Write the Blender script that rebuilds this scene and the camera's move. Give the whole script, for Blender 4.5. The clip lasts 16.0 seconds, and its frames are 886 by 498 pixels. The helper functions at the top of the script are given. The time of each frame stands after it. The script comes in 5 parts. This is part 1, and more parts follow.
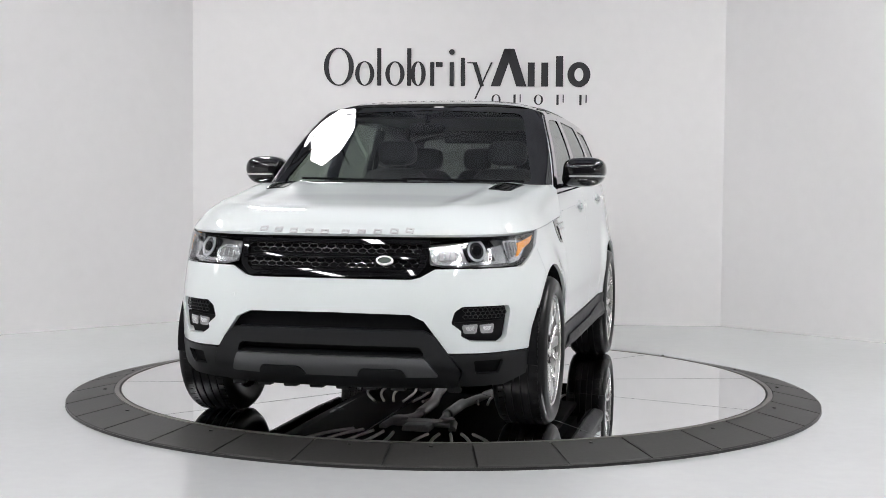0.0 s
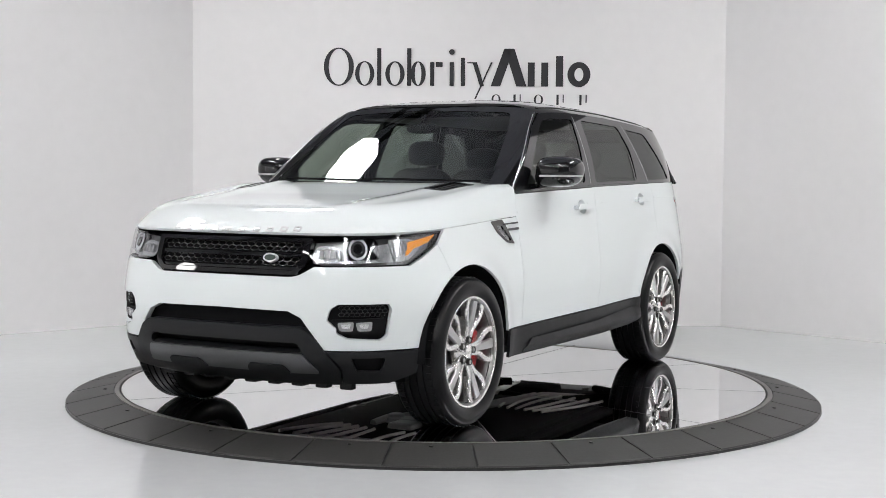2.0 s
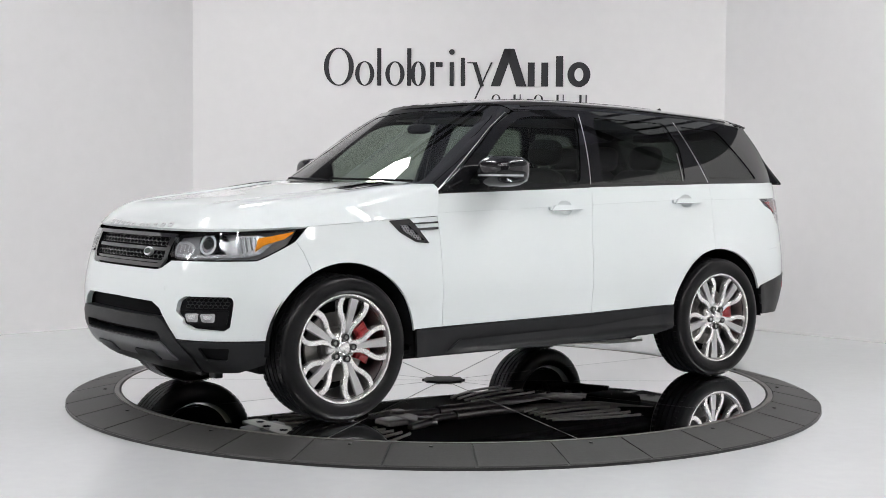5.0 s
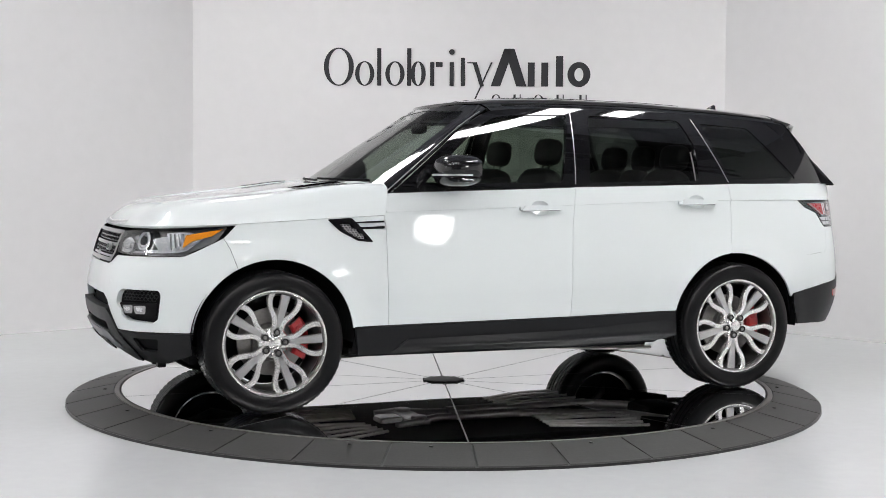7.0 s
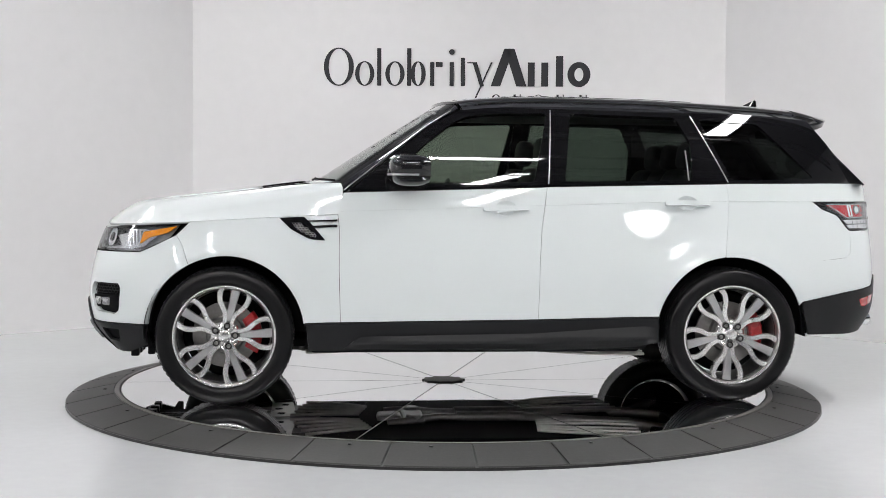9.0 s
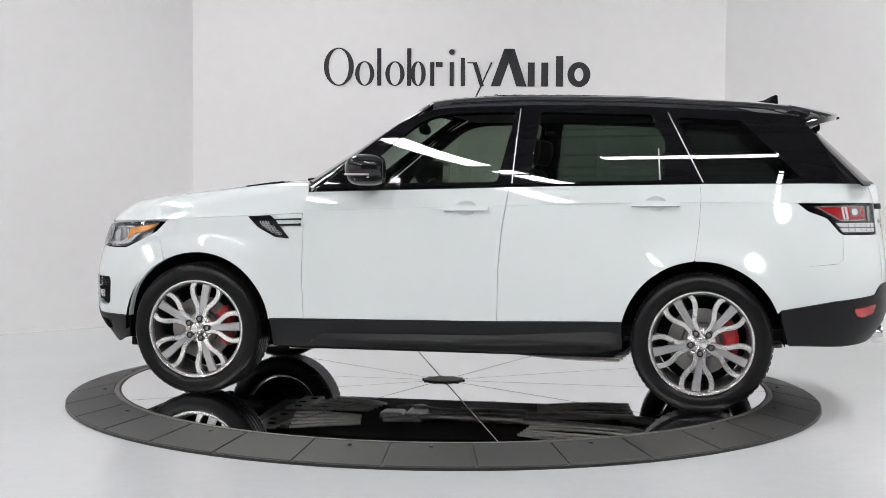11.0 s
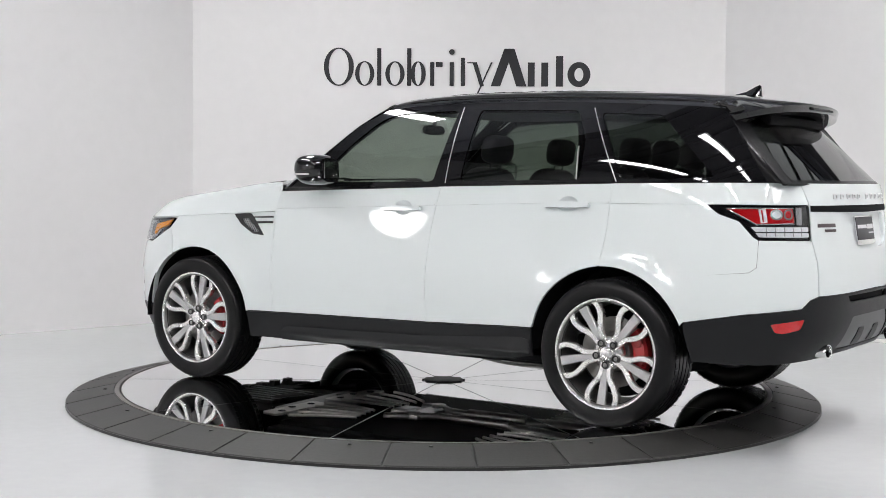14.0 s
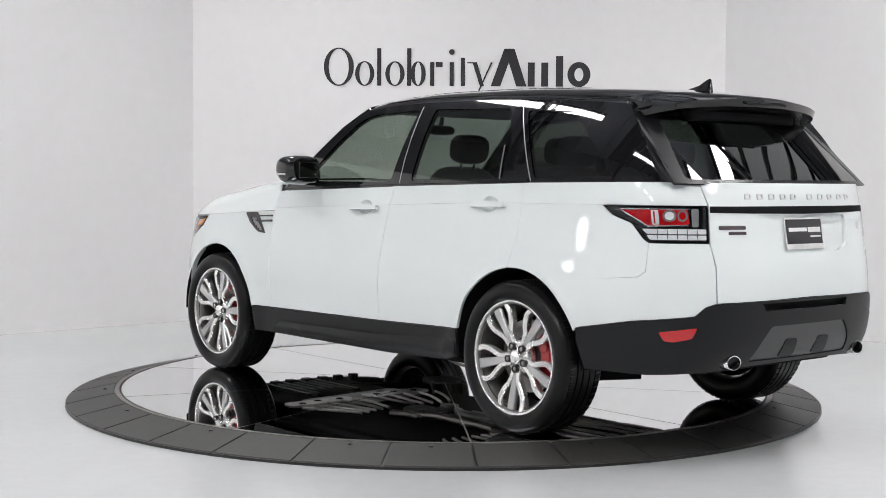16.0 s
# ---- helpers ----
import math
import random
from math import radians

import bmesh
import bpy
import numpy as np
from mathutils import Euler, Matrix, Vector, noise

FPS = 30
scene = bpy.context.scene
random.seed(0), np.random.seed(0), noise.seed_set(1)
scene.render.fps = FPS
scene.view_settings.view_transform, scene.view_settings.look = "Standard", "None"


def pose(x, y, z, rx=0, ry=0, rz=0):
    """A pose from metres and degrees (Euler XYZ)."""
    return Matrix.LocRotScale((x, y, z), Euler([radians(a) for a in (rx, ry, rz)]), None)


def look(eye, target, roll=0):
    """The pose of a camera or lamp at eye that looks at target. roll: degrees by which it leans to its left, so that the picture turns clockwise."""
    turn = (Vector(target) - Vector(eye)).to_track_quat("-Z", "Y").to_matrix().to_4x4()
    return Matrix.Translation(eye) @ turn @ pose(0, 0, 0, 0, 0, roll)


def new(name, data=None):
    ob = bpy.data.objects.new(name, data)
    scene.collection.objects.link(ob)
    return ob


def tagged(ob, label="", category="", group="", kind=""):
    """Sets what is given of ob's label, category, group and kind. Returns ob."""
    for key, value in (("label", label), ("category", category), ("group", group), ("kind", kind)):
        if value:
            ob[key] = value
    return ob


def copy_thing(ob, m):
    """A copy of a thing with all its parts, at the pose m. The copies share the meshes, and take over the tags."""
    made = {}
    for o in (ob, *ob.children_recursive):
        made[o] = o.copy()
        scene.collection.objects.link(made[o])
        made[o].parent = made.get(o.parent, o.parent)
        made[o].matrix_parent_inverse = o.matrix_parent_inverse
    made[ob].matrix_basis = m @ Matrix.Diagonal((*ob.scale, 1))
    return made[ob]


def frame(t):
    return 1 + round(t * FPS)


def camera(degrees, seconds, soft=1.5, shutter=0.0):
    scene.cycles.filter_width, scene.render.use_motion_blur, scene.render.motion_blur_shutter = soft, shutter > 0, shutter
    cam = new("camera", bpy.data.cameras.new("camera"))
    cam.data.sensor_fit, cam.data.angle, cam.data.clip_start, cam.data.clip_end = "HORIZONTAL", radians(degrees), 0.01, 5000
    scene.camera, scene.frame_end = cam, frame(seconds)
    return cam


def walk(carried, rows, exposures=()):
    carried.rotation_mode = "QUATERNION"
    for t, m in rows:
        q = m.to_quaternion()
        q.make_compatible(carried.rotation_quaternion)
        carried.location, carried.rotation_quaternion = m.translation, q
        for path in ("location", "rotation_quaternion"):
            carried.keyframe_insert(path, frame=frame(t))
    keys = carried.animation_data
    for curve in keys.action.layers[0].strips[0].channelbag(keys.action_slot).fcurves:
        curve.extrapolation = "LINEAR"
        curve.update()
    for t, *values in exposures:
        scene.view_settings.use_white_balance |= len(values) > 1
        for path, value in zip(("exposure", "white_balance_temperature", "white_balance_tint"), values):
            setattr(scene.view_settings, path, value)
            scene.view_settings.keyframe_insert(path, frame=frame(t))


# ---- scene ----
SECONDS = 16.0
EXPOSURE = 0.43
TABLE_Z = 0.072  # top of the turning disc above the floor
cam = camera(37.08, SECONDS, soft=0.9)
EYE = pose(0, -8.379, 1.272 + TABLE_Z, 90 - 2.969, 0, 0.068) @ pose(0, 0, 0, 0, 0, 0.455)
walk(cam, [(0, EYE), (SECONDS, EYE)], exposures=[(0, EXPOSURE), (SECONDS, EXPOSURE)])

world = bpy.data.worlds.new("world")
scene.world = world
world.use_nodes = True
world.node_tree.nodes["Background"].inputs[0].default_value = (0.8, 0.85, 0.9, 1)
world.node_tree.nodes["Background"].inputs[1].default_value = 0.3


# ---- materials ----
def mat(name, color, rough=0.5, metal=0.0, var=0.06, scale=30.0, bump=0.0, coat=0.0, spec=0.5, stain=0.0, ior=1.5):
    """A surface with fine grain, broad stains and uneven gloss."""
    m = bpy.data.materials.new(name)
    m.use_nodes = True
    t = m.node_tree
    b = t.nodes["Principled BSDF"]
    b.inputs["Metallic"].default_value = metal
    b.inputs["Coat Weight"].default_value = coat
    b.inputs["Coat Roughness"].default_value = 0.03
    b.inputs["Specular IOR Level"].default_value = spec
    b.inputs["IOR"].default_value = ior
    if not (var or stain or bump):
        b.inputs["Base Color"].default_value = (*color, 1)
        b.inputs["Roughness"].default_value = rough
        return m
    co = t.nodes.new("ShaderNodeTexCoord")
    fine = t.nodes.new("ShaderNodeTexNoise")
    fine.inputs["Scale"].default_value = scale
    fine.inputs["Detail"].default_value = 6
    t.links.new(co.outputs["Object"], fine.inputs["Vector"])
    broad = t.nodes.new("ShaderNodeTexNoise")
    broad.inputs["Scale"].default_value = scale / 22
    broad.inputs["Detail"].default_value = 3
    t.links.new(co.outputs["Object"], broad.inputs["Vector"])
    ramp = t.nodes.new("ShaderNodeMapRange")
    ramp.inputs["From Min"].default_value, ramp.inputs["From Max"].default_value = 0.3, 0.7
    ramp.inputs["To Min"].default_value, ramp.inputs["To Max"].default_value = 1 - var, 1 + var
    t.links.new(fine.outputs["Fac"], ramp.inputs["Value"])
    low = t.nodes.new("ShaderNodeMapRange")
    low.inputs["From Min"].default_value, low.inputs["From Max"].default_value = 0.3, 0.7
    low.inputs["To Min"].default_value, low.inputs["To Max"].default_value = 1 - stain, 1 + stain * 0.5
    t.links.new(broad.outputs["Fac"], low.inputs["Value"])
    mul = t.nodes.new("ShaderNodeMath")
    mul.operation = "MULTIPLY"
    t.links.new(ramp.outputs["Result"], mul.inputs[0])
    t.links.new(low.outputs["Result"], mul.inputs[1])
    mix = t.nodes.new("ShaderNodeVectorMath")
    mix.operation = "SCALE"
    mix.inputs[0].default_value = color
    t.links.new(mul.outputs[0], mix.inputs["Scale"])
    t.links.new(mix.outputs["Vector"], b.inputs["Base Color"])
    gl = t.nodes.new("ShaderNodeMapRange")
    gl.inputs["To Min"].default_value, gl.inputs["To Max"].default_value = rough * 0.85, min(rough * 1.15, 1)
    t.links.new(broad.outputs["Fac"], gl.inputs["Value"])
    t.links.new(gl.outputs["Result"], b.inputs["Roughness"])
    if bump:
        bp = t.nodes.new("ShaderNodeBump")
        bp.inputs["Strength"].default_value = bump
        bp.inputs["Distance"].default_value = 0.002
        t.links.new(fine.outputs["Fac"], bp.inputs["Height"])
        t.links.new(bp.outputs["Normal"], b.inputs["Normal"])
    return m


def glow(name, color, strength):
    m = bpy.data.materials.new(name)
    m.use_nodes = True
    t = m.node_tree
    e = t.nodes.new("ShaderNodeEmission")
    e.inputs[0].default_value, e.inputs[1].default_value = (*color, 1), strength
    t.links.new(e.outputs[0], t.nodes["Material Output"].inputs[0])
    return m


def tinted_glass(name, tint, rough=0.0, ior=1.5):
    """Thin glass: sees through with a tint, and mirrors by its Fresnel gloss."""
    m = bpy.data.materials.new(name)
    m.use_nodes = True
    t = m.node_tree
    clear, gloss = t.nodes.new("ShaderNodeBsdfTransparent"), t.nodes.new("ShaderNodeBsdfGlossy")
    clear.inputs[0].default_value = (*tint, 1)
    gloss.inputs["Roughness"].default_value = rough
    face, mx = t.nodes.new("ShaderNodeLayerWeight"), t.nodes.new("ShaderNodeMixShader")
    face.inputs[0].default_value = 0.5
    power, add = t.nodes.new("ShaderNodeMath"), t.nodes.new("ShaderNodeMath")
    power.operation, power.inputs[1].default_value = "POWER", 5.0
    base = 2 * ((ior - 1) / (ior + 1)) ** 2
    add.operation, add.inputs[1].default_value, add.inputs[2].default_value = "MULTIPLY_ADD", 1 - base, base
    t.links.new(face.outputs["Facing"], power.inputs[0])
    t.links.new(power.outputs[0], add.inputs[0])
    t.links.new(add.outputs[0], mx.inputs[0])
    t.links.new(clear.outputs[0], mx.inputs[1])
    t.links.new(gloss.outputs[0], mx.inputs[2])
    t.links.new(mx.outputs[0], t.nodes["Material Output"].inputs[0])
    return m


WALL_PAINT = mat("wall_paint", (0.80, 0.79, 0.79), 0.6, var=0.012, scale=9, stain=0.03, bump=0.05)
HALL_DARK = mat("hall_dark", (0.10, 0.10, 0.11), 0.7, var=0.1, scale=5, stain=0.2)
UPPER_PAINT = mat("upper_paint", (0.34, 0.34, 0.35), 0.7, var=0.03, scale=6, stain=0.08)
# unseen ceiling, toned to set reflections: dark for side glass, pale for windscreen
CEILING_DARKENED = mat("ceiling_darkened_for_glass", (0.07, 0.07, 0.075), 0.7, var=0.1, scale=8, stain=0.2)
CEILING_PALED = mat("ceiling_paled_for_glass", (0.62, 0.64, 0.72), 0.7, var=0.1, scale=8, stain=0.2)
STEEL_DARK = mat("steel_dark", (0.035, 0.035, 0.04), 0.5, var=0.1, scale=20)
FLOOR_EPOXY = mat("floor_epoxy", (0.52, 0.53, 0.538), 0.16, var=0.015, scale=12, stain=0.04, spec=0.5)
BAR_GLOW = glow("mirrored_bar_glow", (0.95, 0.98, 1.0), 0.6)
SIGN_BLACK = mat("sign_black", (0.018, 0.018, 0.022), 0.45, var=0.1)
RUBBER_TILE = mat("rubber_tile", (0.033, 0.032, 0.031), 0.55, var=0.12, scale=60, stain=0.15, bump=0.2)
RIM_GREY = mat("rim_grey", (0.16, 0.15, 0.14), 0.4, metal=0.6, var=0.1)
MIRROR = mat("mirror_panel", (0.86, 0.87, 0.88), 0.02, metal=1.0, var=0.006, scale=5, stain=0.02)
SEAM_GREY = mat("seam_grey", (0.20, 0.20, 0.195), 0.6, var=0.15, scale=40)
SEAM = mat("seam_black", (0.012, 0.012, 0.012), 0.4)
OCTA_SMALL = glow("small_octagon_light", (1, 0.99, 0.98), 13)
OCTA_LIGHT = glow("octagon_light", (1, 0.99, 0.98), 26)
STRIP_LIGHT = glow("unseen_strip_light", (1.0, 0.985, 0.985), 37)


# ---- mesh helpers ----
def mesh_of(bm, name):
    me = bpy.data.meshes.new(name)
    bm.normal_update()
    bm.to_mesh(me)
    bm.free()
    return me


def put(name, bm, material, parent=None, label="", smooth=False, at=None):
    """Links a bmesh as one object, under a thing or at top level."""
    me = mesh_of(bm, name)
    me.materials.append(material)
    if smooth:
        me.polygons.foreach_set("use_smooth", [True] * len(me.polygons))
        me.set_sharp_from_angle(angle=radians(38))
    ob = new(name, me)
    if parent:
        ob.parent = parent
    if at is not None:
        ob.matrix_basis = at
    if label:
        ob["label"] = label
    return ob


def part(name, bm, material, parent, label="", smooth=False, at=None):
    return put(name, bm, material, parent, label, smooth, at)


def box(bm, x0, x1, y0, y1, z0, z1, bevel=0.0, m=None):
    r = bmesh.ops.create_cube(bm, size=1)
    vs = r["verts"]
    for v in vs:
        v.co = Vector((x0 if v.co.x < 0 else x1, y0 if v.co.y < 0 else y1, z0 if v.co.z < 0 else z1))
    if bevel:
        es = list({e for v in vs for e in v.link_edges})
        g = bmesh.ops.bevel(bm, geom=es, offset=bevel, segments=2, affect="EDGES", profile=0.6)
        vs = g["verts"]
    if m is not None:
        bmesh.ops.transform(bm, matrix=m, verts=vs)
    return bm


def prism(bm, pts, z0, z1, m=None):
    """A flat outline made thick between z0 and z1."""
    lo = [bm.verts.new((x, y, z0)) for x, y in pts]
    hi = [bm.verts.new((x, y, z1)) for x, y in pts]
    n = len(pts)
    bm.faces.new(lo[::-1])
    bm.faces.new(hi)
    for i in range(n):
        bm.faces.new((lo[i], lo[(i + 1) % n], hi[(i + 1) % n], hi[i]))
    if m is not None:
        for v in lo + hi:
            v.co = m @ v.co
    return bm


def lathe(bm, prof, n=48, m=None, a0=0.0, a1=2 * math.pi):
    """Turns a profile of (radius, height) about z."""
    full = abs(a1 - a0 - 2 * math.pi) < 1e-6
    cnt = n if full else n + 1
    rings = []
    for i in range(cnt):
        a = a0 + (a1 - a0) * i / n
        ring = []
        for r, h in prof:
            p = Vector((r * math.cos(a), r * math.sin(a), h))
            ring.append(bm.verts.new(m @ p if m is not None else p))
        rings.append(ring)
    for i in range(n):
        p, q = rings[i], rings[(i + 1) % cnt]
        for j in range(len(prof) - 1):
            bm.faces.new((p[j], q[j], q[j + 1], p[j + 1]))
    return bm


def tube(bm, pts, r, n=10, closed=False):
    """A round bar along points."""
    pts = [Vector(p) for p in pts]
    rings = []
    for i, p in enumerate(pts):
        a = pts[(i - 1) % len(pts)] if closed or i else pts[0]
        b = pts[(i + 1) % len(pts)] if closed or i < len(pts) - 1 else pts[-1]
        d = (b - a).normalized()
        up = Vector((0, 0, 1)) if abs(d.z) < 0.9 else Vector((1, 0, 0))
        u = d.cross(up).normalized()
        v = d.cross(u)
        rings.append([bm.verts.new(p + r * (math.cos(2 * math.pi * j / n) * u + math.sin(2 * math.pi * j / n) * v)) for j in range(n)])
    m = len(pts)
    for i in range(m if closed else m - 1):
        p, q = rings[i], rings[(i + 1) % m]
        for j in range(n):
            bm.faces.new((p[j], p[(j + 1) % n], q[(j + 1) % n], q[j]))
    if not closed:
        bm.faces.new(rings[0])
        bm.faces.new(rings[-1][::-1])
    bmesh.ops.recalc_face_normals(bm, faces=bm.faces)
    return bm


# ---- the hall ----
def wall(name, a, b, z0, z1, material, thick=0.15):
    """A thick wall from a to b in plan; the room lies on its right-hand side."""
    d = Vector((b[0] - a[0], b[1] - a[1]))
    d.normalize()
    n = Vector((-d.y, d.x)) * thick
    bm = bmesh.new()
    prism(bm, [a, b, (b[0] + n.x, b[1] + n.y), (a[0] + n.x, a[1] + n.y)], z0, z1)
    bmesh.ops.recalc_face_normals(bm, faces=bm.faces)
    ob = put(name, bm, material)
    return tagged(ob, "plain white painted showroom wall" if material is WALL_PAINT else "plain grey outer hall wall", "wall", kind="structure")


WALL_TOP = 3.12
CORNER_L, CORNER_R = (-2.388, 4.142), (2.595, 3.970)
FAR_L, FAR_R = (-8.0, -1.05), (8.0, -1.72)
BACK_Y, HALL_TOP = -15.0, 6.2
wall("wall_north", CORNER_L, CORNER_R, 0, WALL_TOP, WALL_PAINT)
wall("wall_northwest", FAR_L, CORNER_L, 0, WALL_TOP, WALL_PAINT)
wall("wall_northeast", CORNER_R, FAR_R, 0, WALL_TOP, WALL_PAINT)
wall("wall_west", (-8.0, BACK_Y), FAR_L, 0, WALL_TOP, WALL_PAINT)
wall("wall_east", FAR_R, (8.0, BACK_Y), 0, WALL_TOP, WALL_PAINT)
wall("wall_south", (8.15, BACK_Y), (-8.15, BACK_Y), 0, HALL_TOP, HALL_DARK)
# the outer hall rises above the white walls
wall("wall_upper_north", (-9, 6.5), (9, 6.5), 0, HALL_TOP, UPPER_PAINT)
wall("wall_upper_west", (-9, BACK_Y), (-9, 6.5), 0, HALL_TOP, UPPER_PAINT)
wall("wall_upper_east", (9, 6.5), (9, BACK_Y), 0, HALL_TOP, UPPER_PAINT)

bm = bmesh.new()
box(bm, -9.3, 9.3, BACK_Y - 0.2, 6.7, -0.2, 0)
tagged(put("floor", bm, FLOOR_EPOXY), "pale grey glossy epoxy showroom floor", "floor", kind="structure")
bm = bmesh.new()
TONE_SPLIT_Y = -3.2
box(bm, -9.3, 9.3, TONE_SPLIT_Y, 6.7, HALL_TOP, HALL_TOP + 0.2)
for i in range(6):
    y = TONE_SPLIT_Y + 0.6 + i * 1.8
    box(bm, -9, 9, y - 0.06, y + 0.06, HALL_TOP - 0.22, HALL_TOP - 0.001)
tagged(put("ceiling", bm, CEILING_PALED), "unseen hall ceiling with purlins, paled to brighten the windscreen's reflection", "ceiling", kind="structure")
# rear half darkened in its colour so the side windows mirror dark
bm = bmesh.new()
box(bm, -9.3, 9.3, BACK_Y - 0.2, TONE_SPLIT_Y, HALL_TOP, HALL_TOP + 0.2)
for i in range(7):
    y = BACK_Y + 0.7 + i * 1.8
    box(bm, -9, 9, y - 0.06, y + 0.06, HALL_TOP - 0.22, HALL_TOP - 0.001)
tagged(put("ceiling_rear", bm, CEILING_DARKENED), "unseen rear hall ceiling with purlins, darkened to keep the side glass dark", "ceiling", kind="structure")


def unseen_strip_light(x, y, length=3.2):
    ob = new("unseen_strip_light")
    ob.matrix_basis = pose(x, y, HALL_TOP - 0.5)
    tagged(ob, "long white strip light hung out of view, some mirrored in the car, some added as fill", "lamp", "ceiling strip lights")
    bm = bmesh.new()
    box(bm, -0.17, 0.17, -length / 2, length / 2, 0.0, 0.1, 0.02)
    for s in (-1, 1):
        box(bm, -0.012, 0.012, s * length * 0.4 - 0.012, s * length * 0.4 + 0.012, 0.09, 0.5)
    part("housing", bm, STEEL_DARK, ob)
    bm = bmesh.new()
    box(bm, -0.15, 0.15, -length / 2 + 0.03, length / 2 - 0.03, -0.03, -0.002, 0.01)
    part("diffuser", bm, STRIP_LIGHT, ob, "glowing white diffuser")
    return ob


lamp = unseen_strip_light(-6.2, -10.2)
# the last three are added fill for walls, floor and car top
for x, y, turn in ((-6.2, -6.2, 0), (-2.4, -10.2, 0), (-2.4, -6.2, 0), (0.9, -6.9, 90), (2.8, -10.8, 0), (-4.6, 0.2, 0), (4.4, -0.2, 0), (3.7, -2.6, 0)):
    copy_thing(lamp, pose(x, y, HALL_TOP - 0.5, 0, 0, turn))


def roof_truss(y):
    """A dark arched truss across the hall."""
    ob = new("roof_truss")
    ob.matrix_basis = pose(0, y, 0)
    tagged(ob, "dark arched steel roof truss across the hall", "truss", "roof trusses")
    for nm, z0, rise, r in (("upper_chord", 5.0, 1.0, 0.07), ("lower_chord", 4.55, 0.95, 0.07)):
        bm = bmesh.new()
        tube(bm, [(x, 0, z0 + rise * (1 - (x / 9) ** 2)) for x in np.linspace(-8.95, 8.95, 25)], r, 8)
        part(nm, bm, STEEL_DARK, ob, smooth=True)
    bm = bmesh.new()
    for i in range(24):
        xa, xb = -8.6 + i * 0.72, -8.6 + (i + 1) * 0.72
        lo, hi = (xa, xb) if i % 2 else (xb, xa)
        tube(bm, [(lo, 0, 4.55 + 0.95 * (1 - (lo / 9) ** 2)), (hi, 0, 5.0 + 1.0 * (1 - (hi / 9) ** 2))], 0.025, 6)
    part("web", bm, STEEL_DARK, ob)
    return ob


first_truss = roof_truss(-12.5)
for y in (-9.0, -4.2, 0.2, 3.4):
    copy_thing(first_truss, pose(0, y, 0))


# dim glowing strips added out of view, mirrored as bars in the rear window
def skylight(x, y, length, width):
    ob = new("skylight")
    ob.matrix_basis = pose(x, y, HALL_TOP - 0.26)
    tagged(ob, "narrow glowing ceiling strip out of view, added to mirror as a bar in the rear window", "skylight", "ceiling skylights")
    bm = bmesh.new()
    box(bm, -width / 2, width / 2, -length / 2, length / 2, 0.0, 0.02)
    part("pane", bm, BAR_GLOW, ob, "glowing white pane")
    bm = bmesh.new()
    for s in (-1, 1):
        box(bm, s * (width / 2 + 0.02) - 0.018, s * (width / 2 + 0.02) + 0.018, -length / 2, length / 2, -0.03, 0.25)
    part("frame", bm, STEEL_DARK, ob)
    return ob


sk = skylight(3.0, 2.4, 3.2, 0.50)
for i in range(1, 9):
    copy_thing(sk, pose(3.0 + i * 0.62, 2.4, HALL_TOP - 0.26))


def octagon_softbox(eye, target, r, light, stand=True):
    ob = new("octagon_softbox")
    m = look(eye, target)
    ob.matrix_basis = Matrix.Translation(eye)
    rot = m.to_3x3().to_4x4()
    tagged(ob, "octagonal white studio softbox with a black shell", "softbox", "studio softboxes")
    pts = [(r * math.cos(math.pi / 8 + i * math.pi / 4), r * math.sin(math.pi / 8 + i * math.pi / 4)) for i in range(8)]
    bm = bmesh.new()
    prism(bm, pts, -0.02, -0.012)
    bmesh.ops.transform(bm, matrix=rot, verts=bm.verts)
    part("diffuser", bm, light, ob, "glowing white octagonal cloth")
    bm = bmesh.new()
    lathe(bm, [(r * 1.03, -0.01), (r * 1.0, 0.04), (r * 0.5, 0.3), (0.08, 0.42), (0.01, 0.42)], 8, pose(0, 0, 0, 0, 0, 22.5))
    bmesh.ops.transform(bm, matrix=rot, verts=bm.verts)
    part("shell", bm, STEEL_DARK, ob)
    bm = bmesh.new()
    top = rot @ Vector((0, 0, 0.42))
    if stand:
        tube(bm, [top, (top.x, top.y, -eye[2])], 0.018)
        part("stand", bm, STEEL_DARK, ob)
    else:
        tube(bm, [top, (top.x, top.y, HALL_TOP - eye[2])], 0.014)
        part("drop_rod", bm, STEEL_DARK, ob)
    return ob


octagon_softbox((-1.99, 2.28, 4.61), (0, 0, 0.8), 0.40, OCTA_LIGHT, False)
octagon_softbox((2.12, -3.25, 1.90), (0.6, 0, 1.0), 0.18, OCTA_SMALL)
octagon_softbox((-6.52, -2.92, 2.66), (1.5, 0.5, 0.8), 0.32, OCTA_SMALL)


# ---- lettered sign on the back wall, as plain shapes ----
def sign():
    a, b = Vector((*CORNER_L, 0)), Vector((*CORNER_R, 0))
    d = (b - a).normalized()
    ob = new("wall_sign")
    k = 1.016
    ob.matrix_basis = Matrix.Translation(a + Vector((0, -0.001, 1.344 - 1.326 * k))) @ Matrix(((d.x, 0, d.y, 0), (d.y, 0, -d.x, 0), (0, 1, 0, 0), (0, 0, 0, 1))) @ Matrix.Diagonal((k, k, 0.35, 1))
    tagged(ob, "dark raised sign shapes mounted on the white wall", "sign")
    return ob


# ---- turntable ----
RING_OUT, RING_IN, DISC_R = 2.320, 2.040, 1.998


